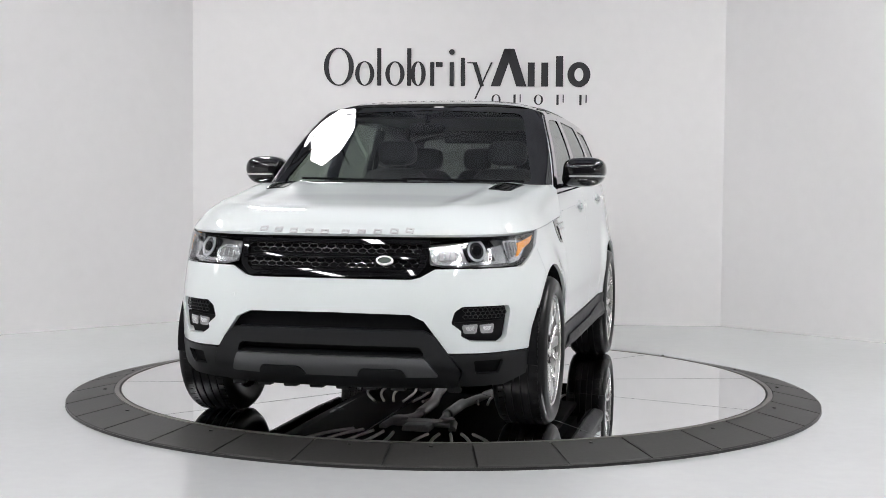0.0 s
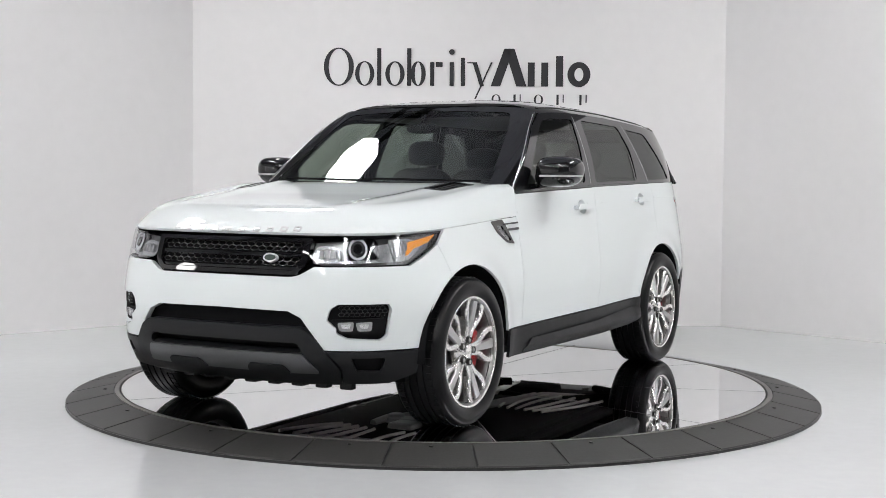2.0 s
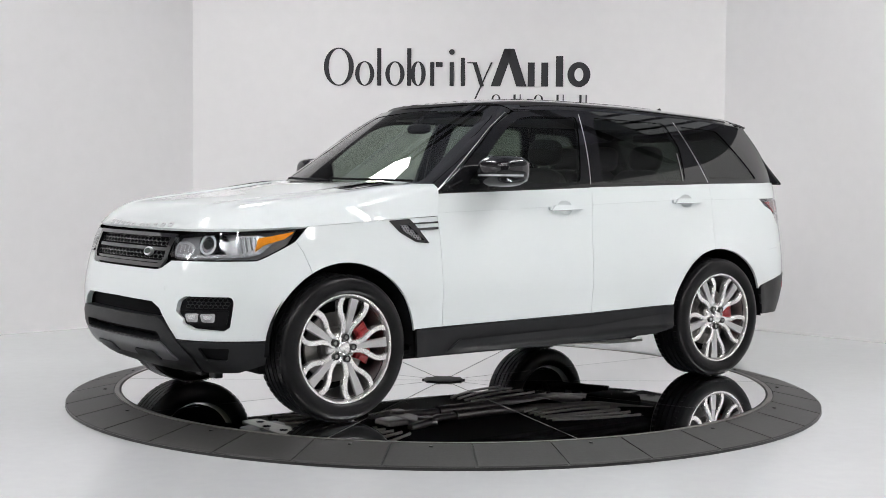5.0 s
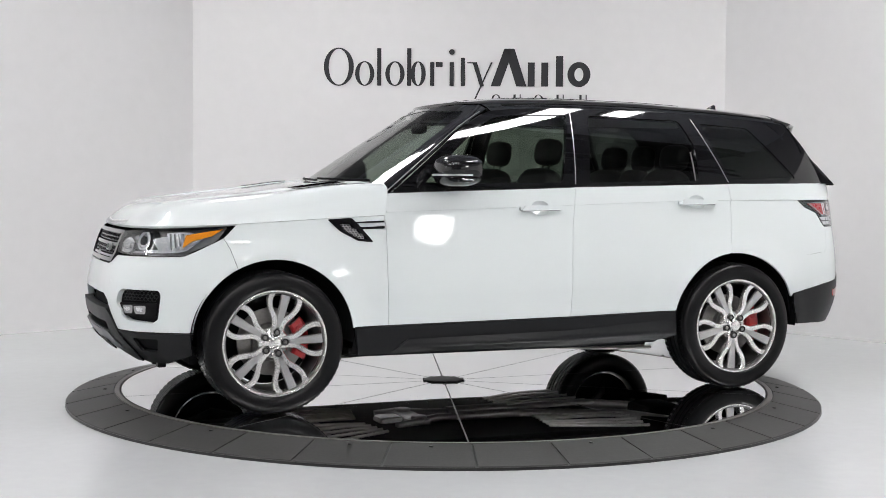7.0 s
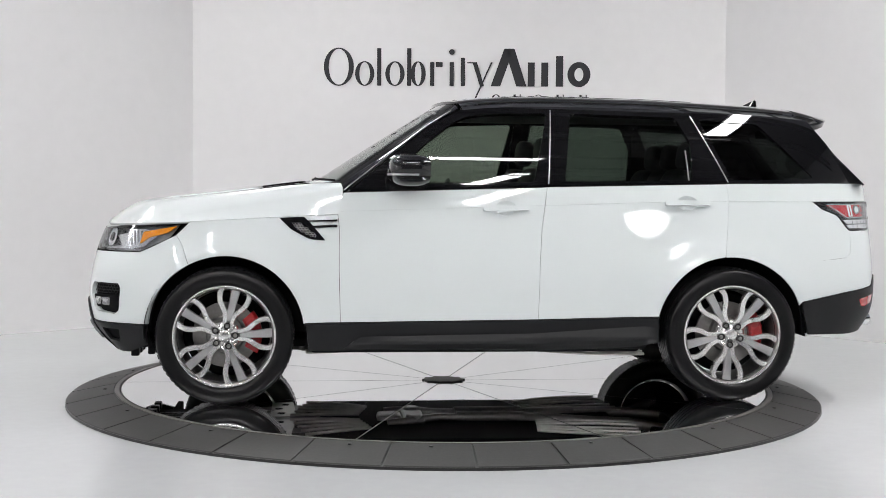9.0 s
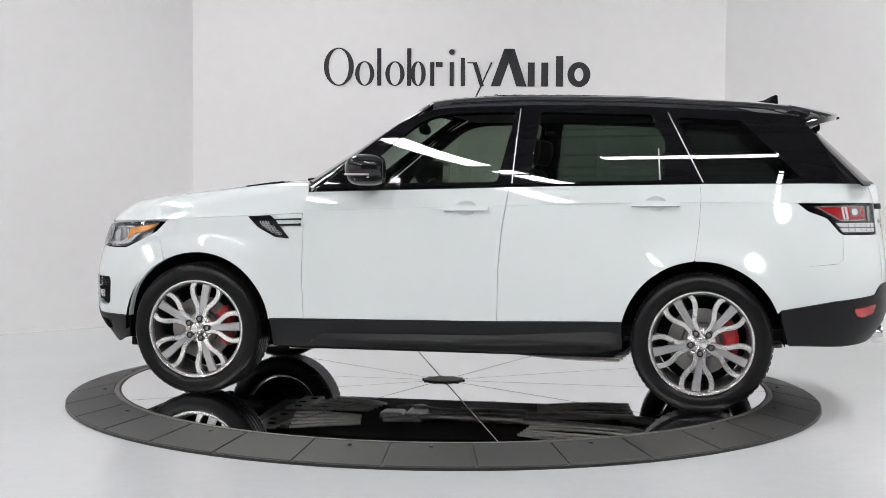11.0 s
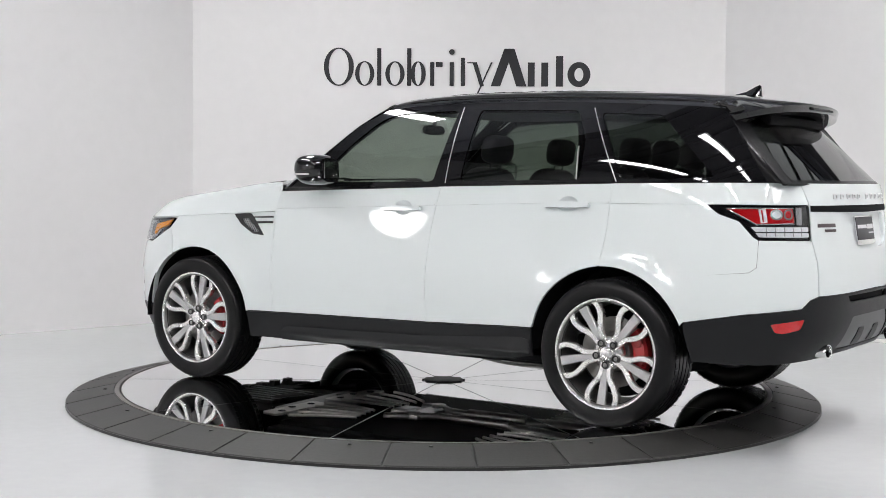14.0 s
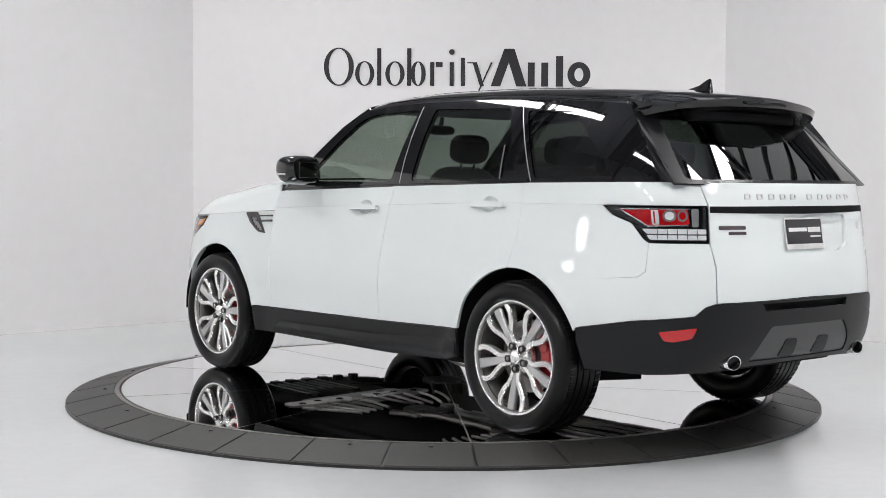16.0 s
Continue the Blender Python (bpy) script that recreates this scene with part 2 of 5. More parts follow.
def turntable_ring():
    ob = new("turntable_ring")
    tagged(ob, "black rubber-tiled ramp ring round the turntable on the floor", "turntable ring")
    bm = bmesh.new()
    lathe(bm, [(RING_OUT + 0.004, 0.0), (RING_OUT + 0.004, 0.014), (RING_IN - 0.004, TABLE_Z - 0.006), (RING_IN - 0.004, 0.0)], 128)
    part("base", bm, SEAM, ob)
    bm = bmesh.new()
    lathe(bm, [(RING_IN - 0.002, 0.0), (RING_IN - 0.002, TABLE_Z + 0.002), (RING_IN - 0.030, TABLE_Z + 0.002), (RING_IN - 0.030, 0.0)], 128)
    part("inner_rim", bm, RIM_GREY, ob, "worn grey metal inner rim", smooth=False)
    n, first = 33, radians(-97.0)
    step, gap = 2 * math.pi / n, 0.0030
    bm = bmesh.new()
    rows = []
    for k in range(6):
        a = gap + (step - 2 * gap) * k / 5
        row = []
        for r, z in ((RING_OUT, 0.002), (RING_OUT, 0.016), (RING_OUT - 0.004, 0.020), (RING_IN + 0.004, TABLE_Z), (RING_IN + 0.001, TABLE_Z - 0.004), (RING_IN + 0.001, 0.01)):
            row.append(bm.verts.new((r * math.cos(a), r * math.sin(a), z)))
        rows.append(row)
    for p, q in zip(rows, rows[1:]):
        for j in range(5):
            bm.faces.new((p[j], q[j], q[j + 1], p[j + 1]))
    bm.faces.new(rows[0])
    bm.faces.new(rows[-1][::-1])
    me = mesh_of(bm, "tile")
    me.materials.append(RUBBER_TILE)
    for i in range(n):
        t = new("tile", me)
        t.parent = ob
        t.matrix_basis = Matrix.Rotation(first + i * step, 4, "Z")
    bolt = bmesh.new()
    lathe(bolt, [(0.011, 0), (0.011, 0.004), (0.007, 0.006), (0.0005, 0.006)], 10)
    bme = mesh_of(bolt, "bolt")
    bme.materials.append(SEAM)
    for i in range(0, n, 2):
        t = new("bolt", bme)
        t.parent = ob
        a = first + (i + 0.5) * step
        t.matrix_basis = pose((RING_IN + 0.055) * math.cos(a), (RING_IN + 0.055) * math.sin(a), TABLE_Z - 0.006)
    return ob


SEAM_ANGLE, SECTORS = 0.0, 10


def turntable_disc():
    ob = new("turntable_disc")
    ob.matrix_basis = pose(0, 0, 0)
    tagged(ob, "mirror-polished round turntable disc cut into sectors", "turntable disc")
    bm = bmesh.new()
    lathe(bm, [(DISC_R, 0.006), (DISC_R, TABLE_Z - 0.006), (0.0005, TABLE_Z - 0.006)], 128)
    part("base", bm, SEAM_GREY, ob, "grey filler in the joints")
    bm = bmesh.new()
    step, n, g = 2 * math.pi / SECTORS, 20, 0.013
    pts = [(0.13, 0)]
    ring = []
    for k in range(n + 1):
        a = step * k / n
        ring.append((DISC_R * math.cos(a), DISC_R * math.sin(a)))
    inner = [(0.1 * math.cos(step * k / 4), 0.1 * math.sin(step * k / 4)) for k in range(5)][::-1]
    mid = Vector((math.cos(step / 2), math.sin(step / 2))) * g
    poly = [(x + mid.x, y + mid.y) for x, y in ring] + [(x + mid.x, y + mid.y) for x, y in inner]
    poly = [(x * min(1, DISC_R / max(math.hypot(x, y), 1e-6)), y * min(1, DISC_R / max(math.hypot(x, y), 1e-6))) for x, y in poly]
    prism(bm, poly, TABLE_Z - 0.005, TABLE_Z)
    bmesh.ops.recalc_face_normals(bm, faces=bm.faces)
    me = mesh_of(bm, "mirror_sector")
    me.materials.append(MIRROR)
    for i in range(SECTORS):
        s = new("mirror_sector", me)
        s.parent = ob
        s.matrix_basis = Matrix.Rotation(SEAM_ANGLE + i * step, 4, "Z")
    bm = bmesh.new()
    lathe(bm, [(0.125, TABLE_Z - 0.001), (0.125, TABLE_Z + 0.006), (0.11, TABLE_Z + 0.009), (0.0005, TABLE_Z + 0.009)], 40)
    hub = part("hub_cover", bm, SEAM, ob, "black bolted hub cover")
    b2 = bmesh.new()
    lathe(b2, [(0.013, 0), (0.013, 0.007), (0.0005, 0.008)], 8)
    bolt_me = mesh_of(b2, "bolt")
    bolt_me.materials.append(SEAM)
    for i in range(10):
        a = 2 * math.pi * i / 10
        bo = new("bolt", bolt_me)
        bo.parent = hub
        bo.matrix_basis = pose(0.125 * math.cos(a), 0.125 * math.sin(a), TABLE_Z + 0.001)
    return ob


turntable_ring()
disc = turntable_disc()


# ---- the car's body surface ----
from mathutils.geometry import delaunay_2d_cdt

HALF_WIDTH = 0.965
WHEEL_X, WHEEL_Z, TYRE_R, ARCH_R = 1.4615, 0.388, 0.388, 0.44


def outline():
    """Half of the car's plan outline, front centre to rear centre, evenly stepped: arc length, x, y."""
    xs, ys = [], []
    for i in range(1201):
        a = math.pi / 2 * i / 1200
        c, s = math.cos(a) ** (2 / 4.5), math.sin(a) ** (2 / 4.5)
        y = HALF_WIDTH * s
        xs.append(1.0 + 1.31 * c - 0.07 * s * s * c)
        ys.append(y)
    for i in range(1, 600):
        xs.append(1.0 - 2.2 * i / 600)
        ys.append(HALF_WIDTH)
    for i in range(1201):
        a = math.pi / 2 * (1 - i / 1200)
        c, s = max(math.cos(a), 0) ** (2 / 4.2), max(math.sin(a), 0) ** (2 / 4.2)
        xs.append(-1.2 - 1.33 * c + 0.06 * s * s * c)
        ys.append(HALF_WIDTH * s)
    xs, ys = np.array(xs), np.array(ys)
    ys[-1] = 0.0
    arc = np.concatenate([[0], np.cumsum(np.hypot(np.diff(xs), np.diff(ys)))])
    t = np.linspace(0, arc[-1], 700)
    return t, np.interp(t, arc, xs), np.interp(t, arc, ys)


ARC, OUT_X, OUT_Y = outline()
ARC_END = float(ARC[-1])
_k = np.ones(15) / 15
_tx = np.convolve(np.pad(np.gradient(OUT_X), 7, mode="edge"), _k, "valid")
_ty = np.convolve(np.pad(np.gradient(OUT_Y), 7, mode="edge"), _k, "valid")
_ty[0], _tx[0], _ty[-1], _tx[-1] = 1, 0, -1, 0
_l = np.hypot(_tx, _ty)
NOR_X, NOR_Y = _ty / _l, -_tx / _l


def inset(z, nx):
    """How far the body lies inside its plan outline at height z, where the outline faces nx."""
    side = np.interp(z, SIDE_Z, SIDE_IN)
    end = np.where(nx > 0, np.interp(z, FRONT_Z, FRONT_IN), np.interp(z, REAR_Z, REAR_IN))
    w = nx * nx
    return side * (1 - w) + end * w


def smooth_table(zs, ins):
    z = np.linspace(zs[0], zs[-1], 241)
    v = np.interp(z, zs, ins)
    k = np.ones(17) / 17
    return z, np.convolve(np.pad(v, 8, mode="reflect", reflect_type="odd"), k, "valid")


SIDE_Z, SIDE_IN = smooth_table((0.2, 0.30, 0.46, 0.56, 0.66, 0.75, 0.85, 0.93, 1.06, 1.12, 1.20, 1.28, 1.4), (0.06, 0.03, 0.016, 0.012, 0.0, 0.004, 0.016, 0.028, 0.048, 0.058, 0.074, 0.094, 0.13))
FRONT_Z, FRONT_IN = smooth_table((0.2, 0.28, 0.37, 0.434, 0.55, 0.64, 0.73, 0.83, 0.93, 1.0, 1.04, 1.1), (0.30, 0.17, 0.061, 0.019, 0.0, 0.0, 0.014, 0.038, 0.070, 0.105, 0.130, 0.18))
REAR_Z, REAR_IN = smooth_table((0.25, 0.39, 0.45, 0.52, 0.60, 0.73, 0.87, 1.01, 1.22, 1.30), (0.20, 0.09, 0.04, 0.008, 0.0, 0.0, 0.010, 0.032, 0.056, 0.075))


def belt(s, z):
    """A point of the painted body: s runs round the plan outline from the front centre, positive on the car's left."""
    s, z = np.asarray(s, float), np.asarray(z, float)
    a = np.abs(s)
    x, y = np.interp(a, ARC, OUT_X), np.interp(a, ARC, OUT_Y)
    nx, ny = np.interp(a, ARC, NOR_X), np.interp(a, ARC, NOR_Y)
    d = inset(z, nx)
    r = np.hypot(np.minimum(abs(x - WHEEL_X), abs(x + WHEEL_X)), z - 0.40)
    d = d - 0.020 * np.exp(-((r - 0.44) / 0.09) ** 2) * ny * ny
    return np.stack([x - nx * d, (y - ny * d) * np.where(s < 0, -1, 1), z + 0 * x], -1)


def s_of_x(x):
    """Arc length at which the side of the body has this x."""
    return float(np.interp(-x, -OUT_X, ARC))


def s_of_y(y, rear=False):
    """Arc length at which the front or the rear of the body has this y."""
    n = int(np.argmax(OUT_Y))
    if rear:
        return float(np.interp(abs(y), OUT_Y[::-1][:300], ARC[::-1][:300])) * (1 if y >= 0 else -1)
    return float(np.interp(abs(y), OUT_Y[:300], ARC[:300])) * (1 if y >= 0 else -1)


def along(path, step):
    """An open or closed outline with no edge longer than step."""
    out = []
    for (x0, y0), (x1, y1) in zip(path, path[1:] + path[:1]):
        n = max(1, math.ceil(math.hypot(x1 - x0, y1 - y0) / step))
        out += [(x0 + (x1 - x0) * i / n, y0 + (y1 - y0) * i / n) for i in range(n)]
    return out


def rounded(path, r):
    """The outline with its corners rounded off."""
    out, n = [], len(path)
    for i in range(n):
        p, a, b = Vector(path[i]), Vector(path[i - 1]), Vector(path[(i + 1) % n])
        ra, rb = min(r, (a - p).length * 0.45), min(r, (b - p).length * 0.45)
        s, e = p + (a - p).normalized() * ra, p + (b - p).normalized() * rb
        for k in range(5):
            t = k / 4
            q = s * (1 - t) ** 2 + p * 2 * t * (1 - t) + e * t * t
            out.append((q.x, q.y))
    return out


def shrunk(path, d):
    """The outline moved inwards by d."""
    pts = np.array(path)
    area = 0.5 * np.sum(pts[:, 0] * np.roll(pts[:, 1], -1) - np.roll(pts[:, 0], -1) * pts[:, 1])
    t = np.roll(pts, -1, 0) - np.roll(pts, 1, 0)
    t = t / np.maximum(np.hypot(t[:, 0], t[:, 1]), 1e-9)[:, None]
    n = np.stack([-t[:, 1], t[:, 0]], 1) * (1 if area > 0 else -1)
    return [tuple(p) for p in pts + n * d]


def inside(pts, poly):
    x, y = pts[:, 0], pts[:, 1]
    res = np.zeros(len(pts), bool)
    p = np.array(poly)
    for (x0, y0), (x1, y1) in zip(p, np.roll(p, -1, 0)):
        c = (y0 > y) != (y1 > y)
        with np.errstate(divide="ignore", invalid="ignore"):
            res ^= c & (x < (x1 - x0) * (y - y0) / (y1 - y0 + 1e-15) + x0)
    return res


def sheet(name, outer, fn, material, parent, holes=(), step=0.045, depth=0.016, gap=0.0, label="", lift=0.0, soft=0.0015):
    """A curved panel: an outline with holes, laid on the surface fn(u, v), with returned edges."""
    outer = along([tuple(p) for p in outer], step)
    if gap:
        outer = shrunk(outer, gap)
    loops = [outer] + [along([tuple(p) for p in h], step) for h in holes]
    pts, edges = [], []
    for lp in loops:
        b = len(pts)
        pts += lp
        edges += [(b + i, b + (i + 1) % len(lp)) for i in range(len(lp))]
    bnd = np.array(pts)
    u0, v0 = bnd.min(0)
    u1, v1 = bnd.max(0)
    gu, gv = np.meshgrid(np.arange(u0 + step / 2, u1, step), np.arange(v0 + step / 2, v1, step))
    g = np.stack([gu.ravel(), gv.ravel()], 1)
    if len(g):
        ok = inside(g, loops[0])
        for h in loops[1:]:
            ok &= ~inside(g, h)
        g = g[ok]
        if len(g):
            dist = np.sqrt(((g[:, None, :] - bnd[None, :, :]) ** 2).sum(2)).min(1)
            g = g[dist > step * 0.45]
    allp = [Vector(p) for p in pts] + [Vector(p) for p in g]
    vs, _, fs, *_ = delaunay_2d_cdt(allp, edges, [], 0, 1e-6)
    vs = np.array([tuple(v) for v in vs])
    tri = np.array([f for f in fs if len(f) == 3])
    cen = vs[tri].mean(1)
    ok = inside(cen, loops[0])
    for h in loops[1:]:
        ok &= ~inside(cen, h)
    tri = tri[ok]
    e = 4e-3
    P = fn(vs[:, 0], vs[:, 1])
    N = np.cross(fn(vs[:, 0] + e, vs[:, 1]) - fn(vs[:, 0] - e, vs[:, 1]), fn(vs[:, 0], vs[:, 1] + e) - fn(vs[:, 0], vs[:, 1] - e))
    N /= np.maximum(np.linalg.norm(N, axis=1), 1e-12)[:, None]
    ref = np.stack([np.clip(P[:, 0], -1.6, 1.4), 0 * P[:, 0], np.full(len(P), 0.75)], 1)
    N *= np.where(((P - ref) * N).sum(1) < 0, -1, 1)[:, None]
    P = P + N * lift
    fnorm = np.cross(P[tri[:, 1]] - P[tri[:, 0]], P[tri[:, 2]] - P[tri[:, 0]])
    bad = (fnorm * N[tri[:, 0]]).sum(1) < 0
    tri[bad] = tri[bad][:, ::-1]
    count = {}
    for a, b, c in tri.tolist():
        for q in ((a, b), (b, c), (c, a)):
            count[q] = count.get(q, 0) + 1
    rim = [q for q in count if (q[1], q[0]) not in count]
    rv = sorted({i for q in rim for i in q})
    P[rv] -= N[rv] * soft
    verts, norms, faces = P.tolist(), N.tolist(), tri.tolist()
    if depth:
        side = {}
        for a, b in rim:
            d = np.cross(P[b] - P[a], N[a])
            d /= max(np.linalg.norm(d), 1e-12)
            for i in (a, b):
                side[i] = side.get(i, 0) + d
        top, low = {}, {}
        for i in rv:
            d = side[i] / max(np.linalg.norm(side[i]), 1e-9)
            top[i] = len(verts)
            verts.append(P[i].tolist())
            norms.append(d.tolist())
            low[i] = len(verts)
            verts.append((P[i] - N[i] * depth).tolist())
            norms.append(d.tolist())
        faces += [(top[b], top[a], low[a], low[b]) for a, b in rim]
    me = bpy.data.meshes.new(name)
    me.from_pydata(verts, [], faces)
    me.polygons.foreach_set("use_smooth", [True] * len(me.polygons))
    me.normals_split_custom_set_from_vertices(norms)
    me.materials.append(material)
    ob = new(name, me)
    ob.parent = parent
    if label:
        ob["label"] = label
    return ob


def mirrored(fn):
    return lambda u, v: fn(u, v) * np.array([1, -1, 1])


def pushed(fn, d):
    """The surface fn moved inwards by about d."""
    def f(u, v):
        e = 1e-4
        P = fn(u, v)
        N = np.cross(fn(u + e, v) - fn(u - e, v), fn(u, v + e) - fn(u, v - e))
        N /= np.maximum(np.linalg.norm(N, axis=1), 1e-12)[:, None]
        ref = np.stack([np.clip(P[:, 0], -1.6, 1.4), 0 * P[:, 0], np.full(len(P), 0.75)], 1)
        N *= np.where(((P - ref) * N).sum(1) < 0, -1, 1)[:, None]
        return P - N * d
    return f


# ---- car materials ----
MODEL_DARK = mat("model_badge_dark", (0.085, 0.068, 0.072), 0.35, metal=0.3, var=0.05)
PAINT = mat("white_paint", (0.682, 0.722, 0.724), 0.55, var=0.0, coat=1.0, spec=0.2)
GLOSS_BLACK = mat("gloss_black", (0.006, 0.006, 0.007), 0.04, var=0.05, coat=1.0, spec=0.1)
PILLAR_BLACK = mat("pillar_black", (0.006, 0.006, 0.007), 0.25, var=0.05, spec=0.12)
TRIM = mat("dark_trim", (0.010, 0.0105, 0.0115), 0.42, var=0.10, scale=300, bump=0.15, spec=0.25)
SKID_DARK = mat("skid_dark_grey", (0.07, 0.071, 0.073), 0.38, metal=0.3, var=0.06, scale=120)
SKID = mat("skid_grey", (0.12, 0.123, 0.127), 0.36, metal=0.5, var=0.05, scale=120)
DARK = mat("inner_black", (0.006, 0.006, 0.007), 0.8, var=0.1, spec=0.12)
TYRE = mat("tyre_rubber", (0.0065, 0.0065, 0.007), 0.30, var=0.2, scale=150, bump=0.1, spec=0.20)
ALLOY = mat("machined_alloy", (0.88, 0.87, 0.86), 0.26, metal=0.9, var=0.05, scale=200)
ALLOY_GREY = mat("painted_alloy", (0.52, 0.52, 0.52), 0.34, metal=0.9, var=0.05, scale=100)
ALLOY_DARK = mat("barrel_alloy", (0.30, 0.295, 0.29), 0.35, metal=0.9, var=0.08, scale=60)
CHROME = mat("chrome", (0.78, 0.78, 0.78), 0.07, metal=1.0, var=0.02)
SILVER = mat("silver_letter", (0.58, 0.58, 0.59), 0.30, metal=0.85, var=0.03)
CALIPER = mat("caliper_red", (0.42, 0.012, 0.016), 0.3, coat=0.6, var=0.05)
IRON = mat("disc_iron", (0.28, 0.27, 0.26), 0.35, metal=0.9, var=0.1, scale=90)
AMBER = mat("amber_lens", (0.95, 0.33, 0.02), 0.15, coat=0.8, var=0.05, scale=200)
RED_LENS = mat("red_lens", (0.44, 0.005, 0.008), 0.10, coat=1.0, var=0.06, scale=90)
LAMP_CLEAR = mat("lamp_reflector", (0.62, 0.63, 0.64), 0.24, metal=0.75, var=0.06, scale=90)
LAMP_WHITE = mat("lamp_white", (0.72, 0.72, 0.73), 0.2, coat=0.8, var=0.02, scale=60)
LED = mat("led_ring", (0.60, 0.61, 0.64), 0.2, coat=0.8, var=0.03)
LAMP_BODY = mat("lamp_body", (0.42, 0.42, 0.43), 0.25, metal=0.7, var=0.08, scale=60)
LEATHER = mat("black_leather", (0.013, 0.013, 0.0145), 0.5, var=0.1, scale=200, bump=0.1)
GREY_PLATE = mat("shield_grey", (0.022, 0.022, 0.021), 0.5, metal=0.6, var=0.15, scale=40)
GLASS_FRONT = tinted_glass("windscreen_glass", (0.66, 0.71, 0.68), ior=1.54)
GLASS_DOOR = tinted_glass("door_glass", (0.215, 0.255, 0.222), ior=1.48)
GLASS_FRONT_DOOR = tinted_glass("front_door_glass", (0.37, 0.42, 0.365), ior=1.46)
GLASS_SIDE = tinted_glass("privacy_glass", (0.11, 0.122, 0.115), ior=1.5)
GLASS_LAMP = tinted_glass("lamp_glass", (0.90, 0.91, 0.92), ior=1.45)

car = new("car")
tagged(car, "glossy white sport utility vehicle with black roof on mirrored turntable", "car")
LS = [s_of_x(x) for x in (0, 1)]


def side_path(pts):
    """Outline given as (x, z) on the car's side, as (s, z)."""
    return [(s_of_x(x), z) for x, z in pts]


def arch(x0, r, z_from, z_to, front, n=60):
    """Part of a wheel arch as (x, z) points, over the top; the ends lie at the two heights."""
    a0 = math.asin((z_from - 0.40) / r)
    a1 = math.pi - math.asin((z_to - 0.40) / r)
    pts = [(x0 + r * math.cos(a0 + (a1 - a0) * i / n), 0.40 + r * math.sin(a0 + (a1 - a0) * i / n)) for i in range(n + 1)]
    return pts


FX, RX = 1.4565, -1.4565
HOOD_LINE = [(1.70, 1.027), (1.16, 1.060), (0.83, 1.076)]


def both(name, path, material, gap=0.0013, **kw):
    """The same panel on the car's left and right side."""
    return [sheet(name, path, f, material, car, gap=gap, **kw) for f in (belt, mirrored(belt))]


# dark hull behind the panels, open at the wheels
for f in (belt, mirrored(belt)):
    low = [(0.0, 0.26), (s_of_x(1.9), 0.30)] + side_path([(p[0], p[1]) for p in arch(FX, 0.455, 0.41, 0.41, True)]) + side_path([(1.0, 0.31), (-1.0, 0.33)]) + side_path(arch(RX, 0.455, 0.41, 0.41, True))
    low += [(s_of_x(-1.92), 0.38), (ARC_END, 0.42), (ARC_END, 1.26), (s_of_x(-1.5), 1.255), (s_of_x(0.8), 1.19), (s_of_x(0.85), 1.06), (s_of_x(1.7), 1.01), (0.0, 0.99)]
    sheet("inner_hull", low, pushed(f, 0.052), DARK, car, step=0.07, depth=0)

# front bumper, round the nose
fa = arch(FX, ARCH_R, 0.455, 0.455, True)
FSPLIT = (1.66, 0.40 + math.sqrt(ARCH_R ** 2 - (1.66 - FX) ** 2))
left = [(0.0, 0.640), (0.40, 0.636), (0.468, 0.606), (0.585, 0.452), (0.75, 0.450)] + side_path([(1.893, 0.452)])
arc_front = [p for p in fa if p[0] > 1.66]
left += side_path(arc_front + [FSPLIT])
left += side_path([(1.70, 0.90), (1.735, 0.955)])
left += [(1.11, 0.884), (1.045, 0.858), (0.52, 0.852), (0.445, 0.812), (0.40, 0.802), (0.0, 0.802)]
FOG = rounded([(0.615, 0.652), (0.655, 0.677), (0.912, 0.677), (0.925, 0.65), (0.905, 0.522), (0.872, 0.500), (0.70, 0.508), (0.645, 0.536), (0.65, 0.560), (0.598, 0.596)], 0.012)
bumper = left + [(-s, z) for s, z in left[::-1][1:-1]]
sheet("front_bumper", bumper, belt, PAINT, car, holes=[FOG, [(-s, z) for s, z in FOG]], gap=0.0013, depth=0.03, label="white front bumper")

# fenders
fen = [FSPLIT] + [p for p in fa if p[0] < 1.655]
VENT = [(1.155, 1.052), (1.02, 1.060), (0.985, 1.030), (0.90, 0.930), (0.985, 0.938), (1.09, 0.99)]
path = side_path([(1.735, 0.955), (1.70, 0.90)] + fen + [(1.010, 0.462), (0.812, 0.464), (0.820, 0.75), (0.820, 1.0), (0.828, 1.0745), (1.16, 1.0590), (1.66, 1.0300)])
both("fender", path, PAINT, holes=[rounded(side_path(VENT), 0.012)])
# doors
def cup(x0, zc):
    """The finger recess behind a door handle, as an oval (s, z) outline."""
    s0 = s_of_x(x0)
    return [(s0 + 0.062 * math.cos(a), zc + 0.004 + 0.042 * math.sin(a)) for a in np.linspace(0, 2 * math.pi, 25)[:-1]]


def bowl(f, x0, zc):
    s0 = s_of_x(x0)

    def g(u, v):
        r2 = ((np.asarray(u, float) - s0) / 0.0621) ** 2 + ((np.asarray(v, float) - zc - 0.004) / 0.0421) ** 2
        p = f(u, v)
        side = np.sign(p[..., 1])
        p[..., 1] -= side * 0.024 * np.clip(1 - r2, 0, 1) ** 0.8
        return p
    return g


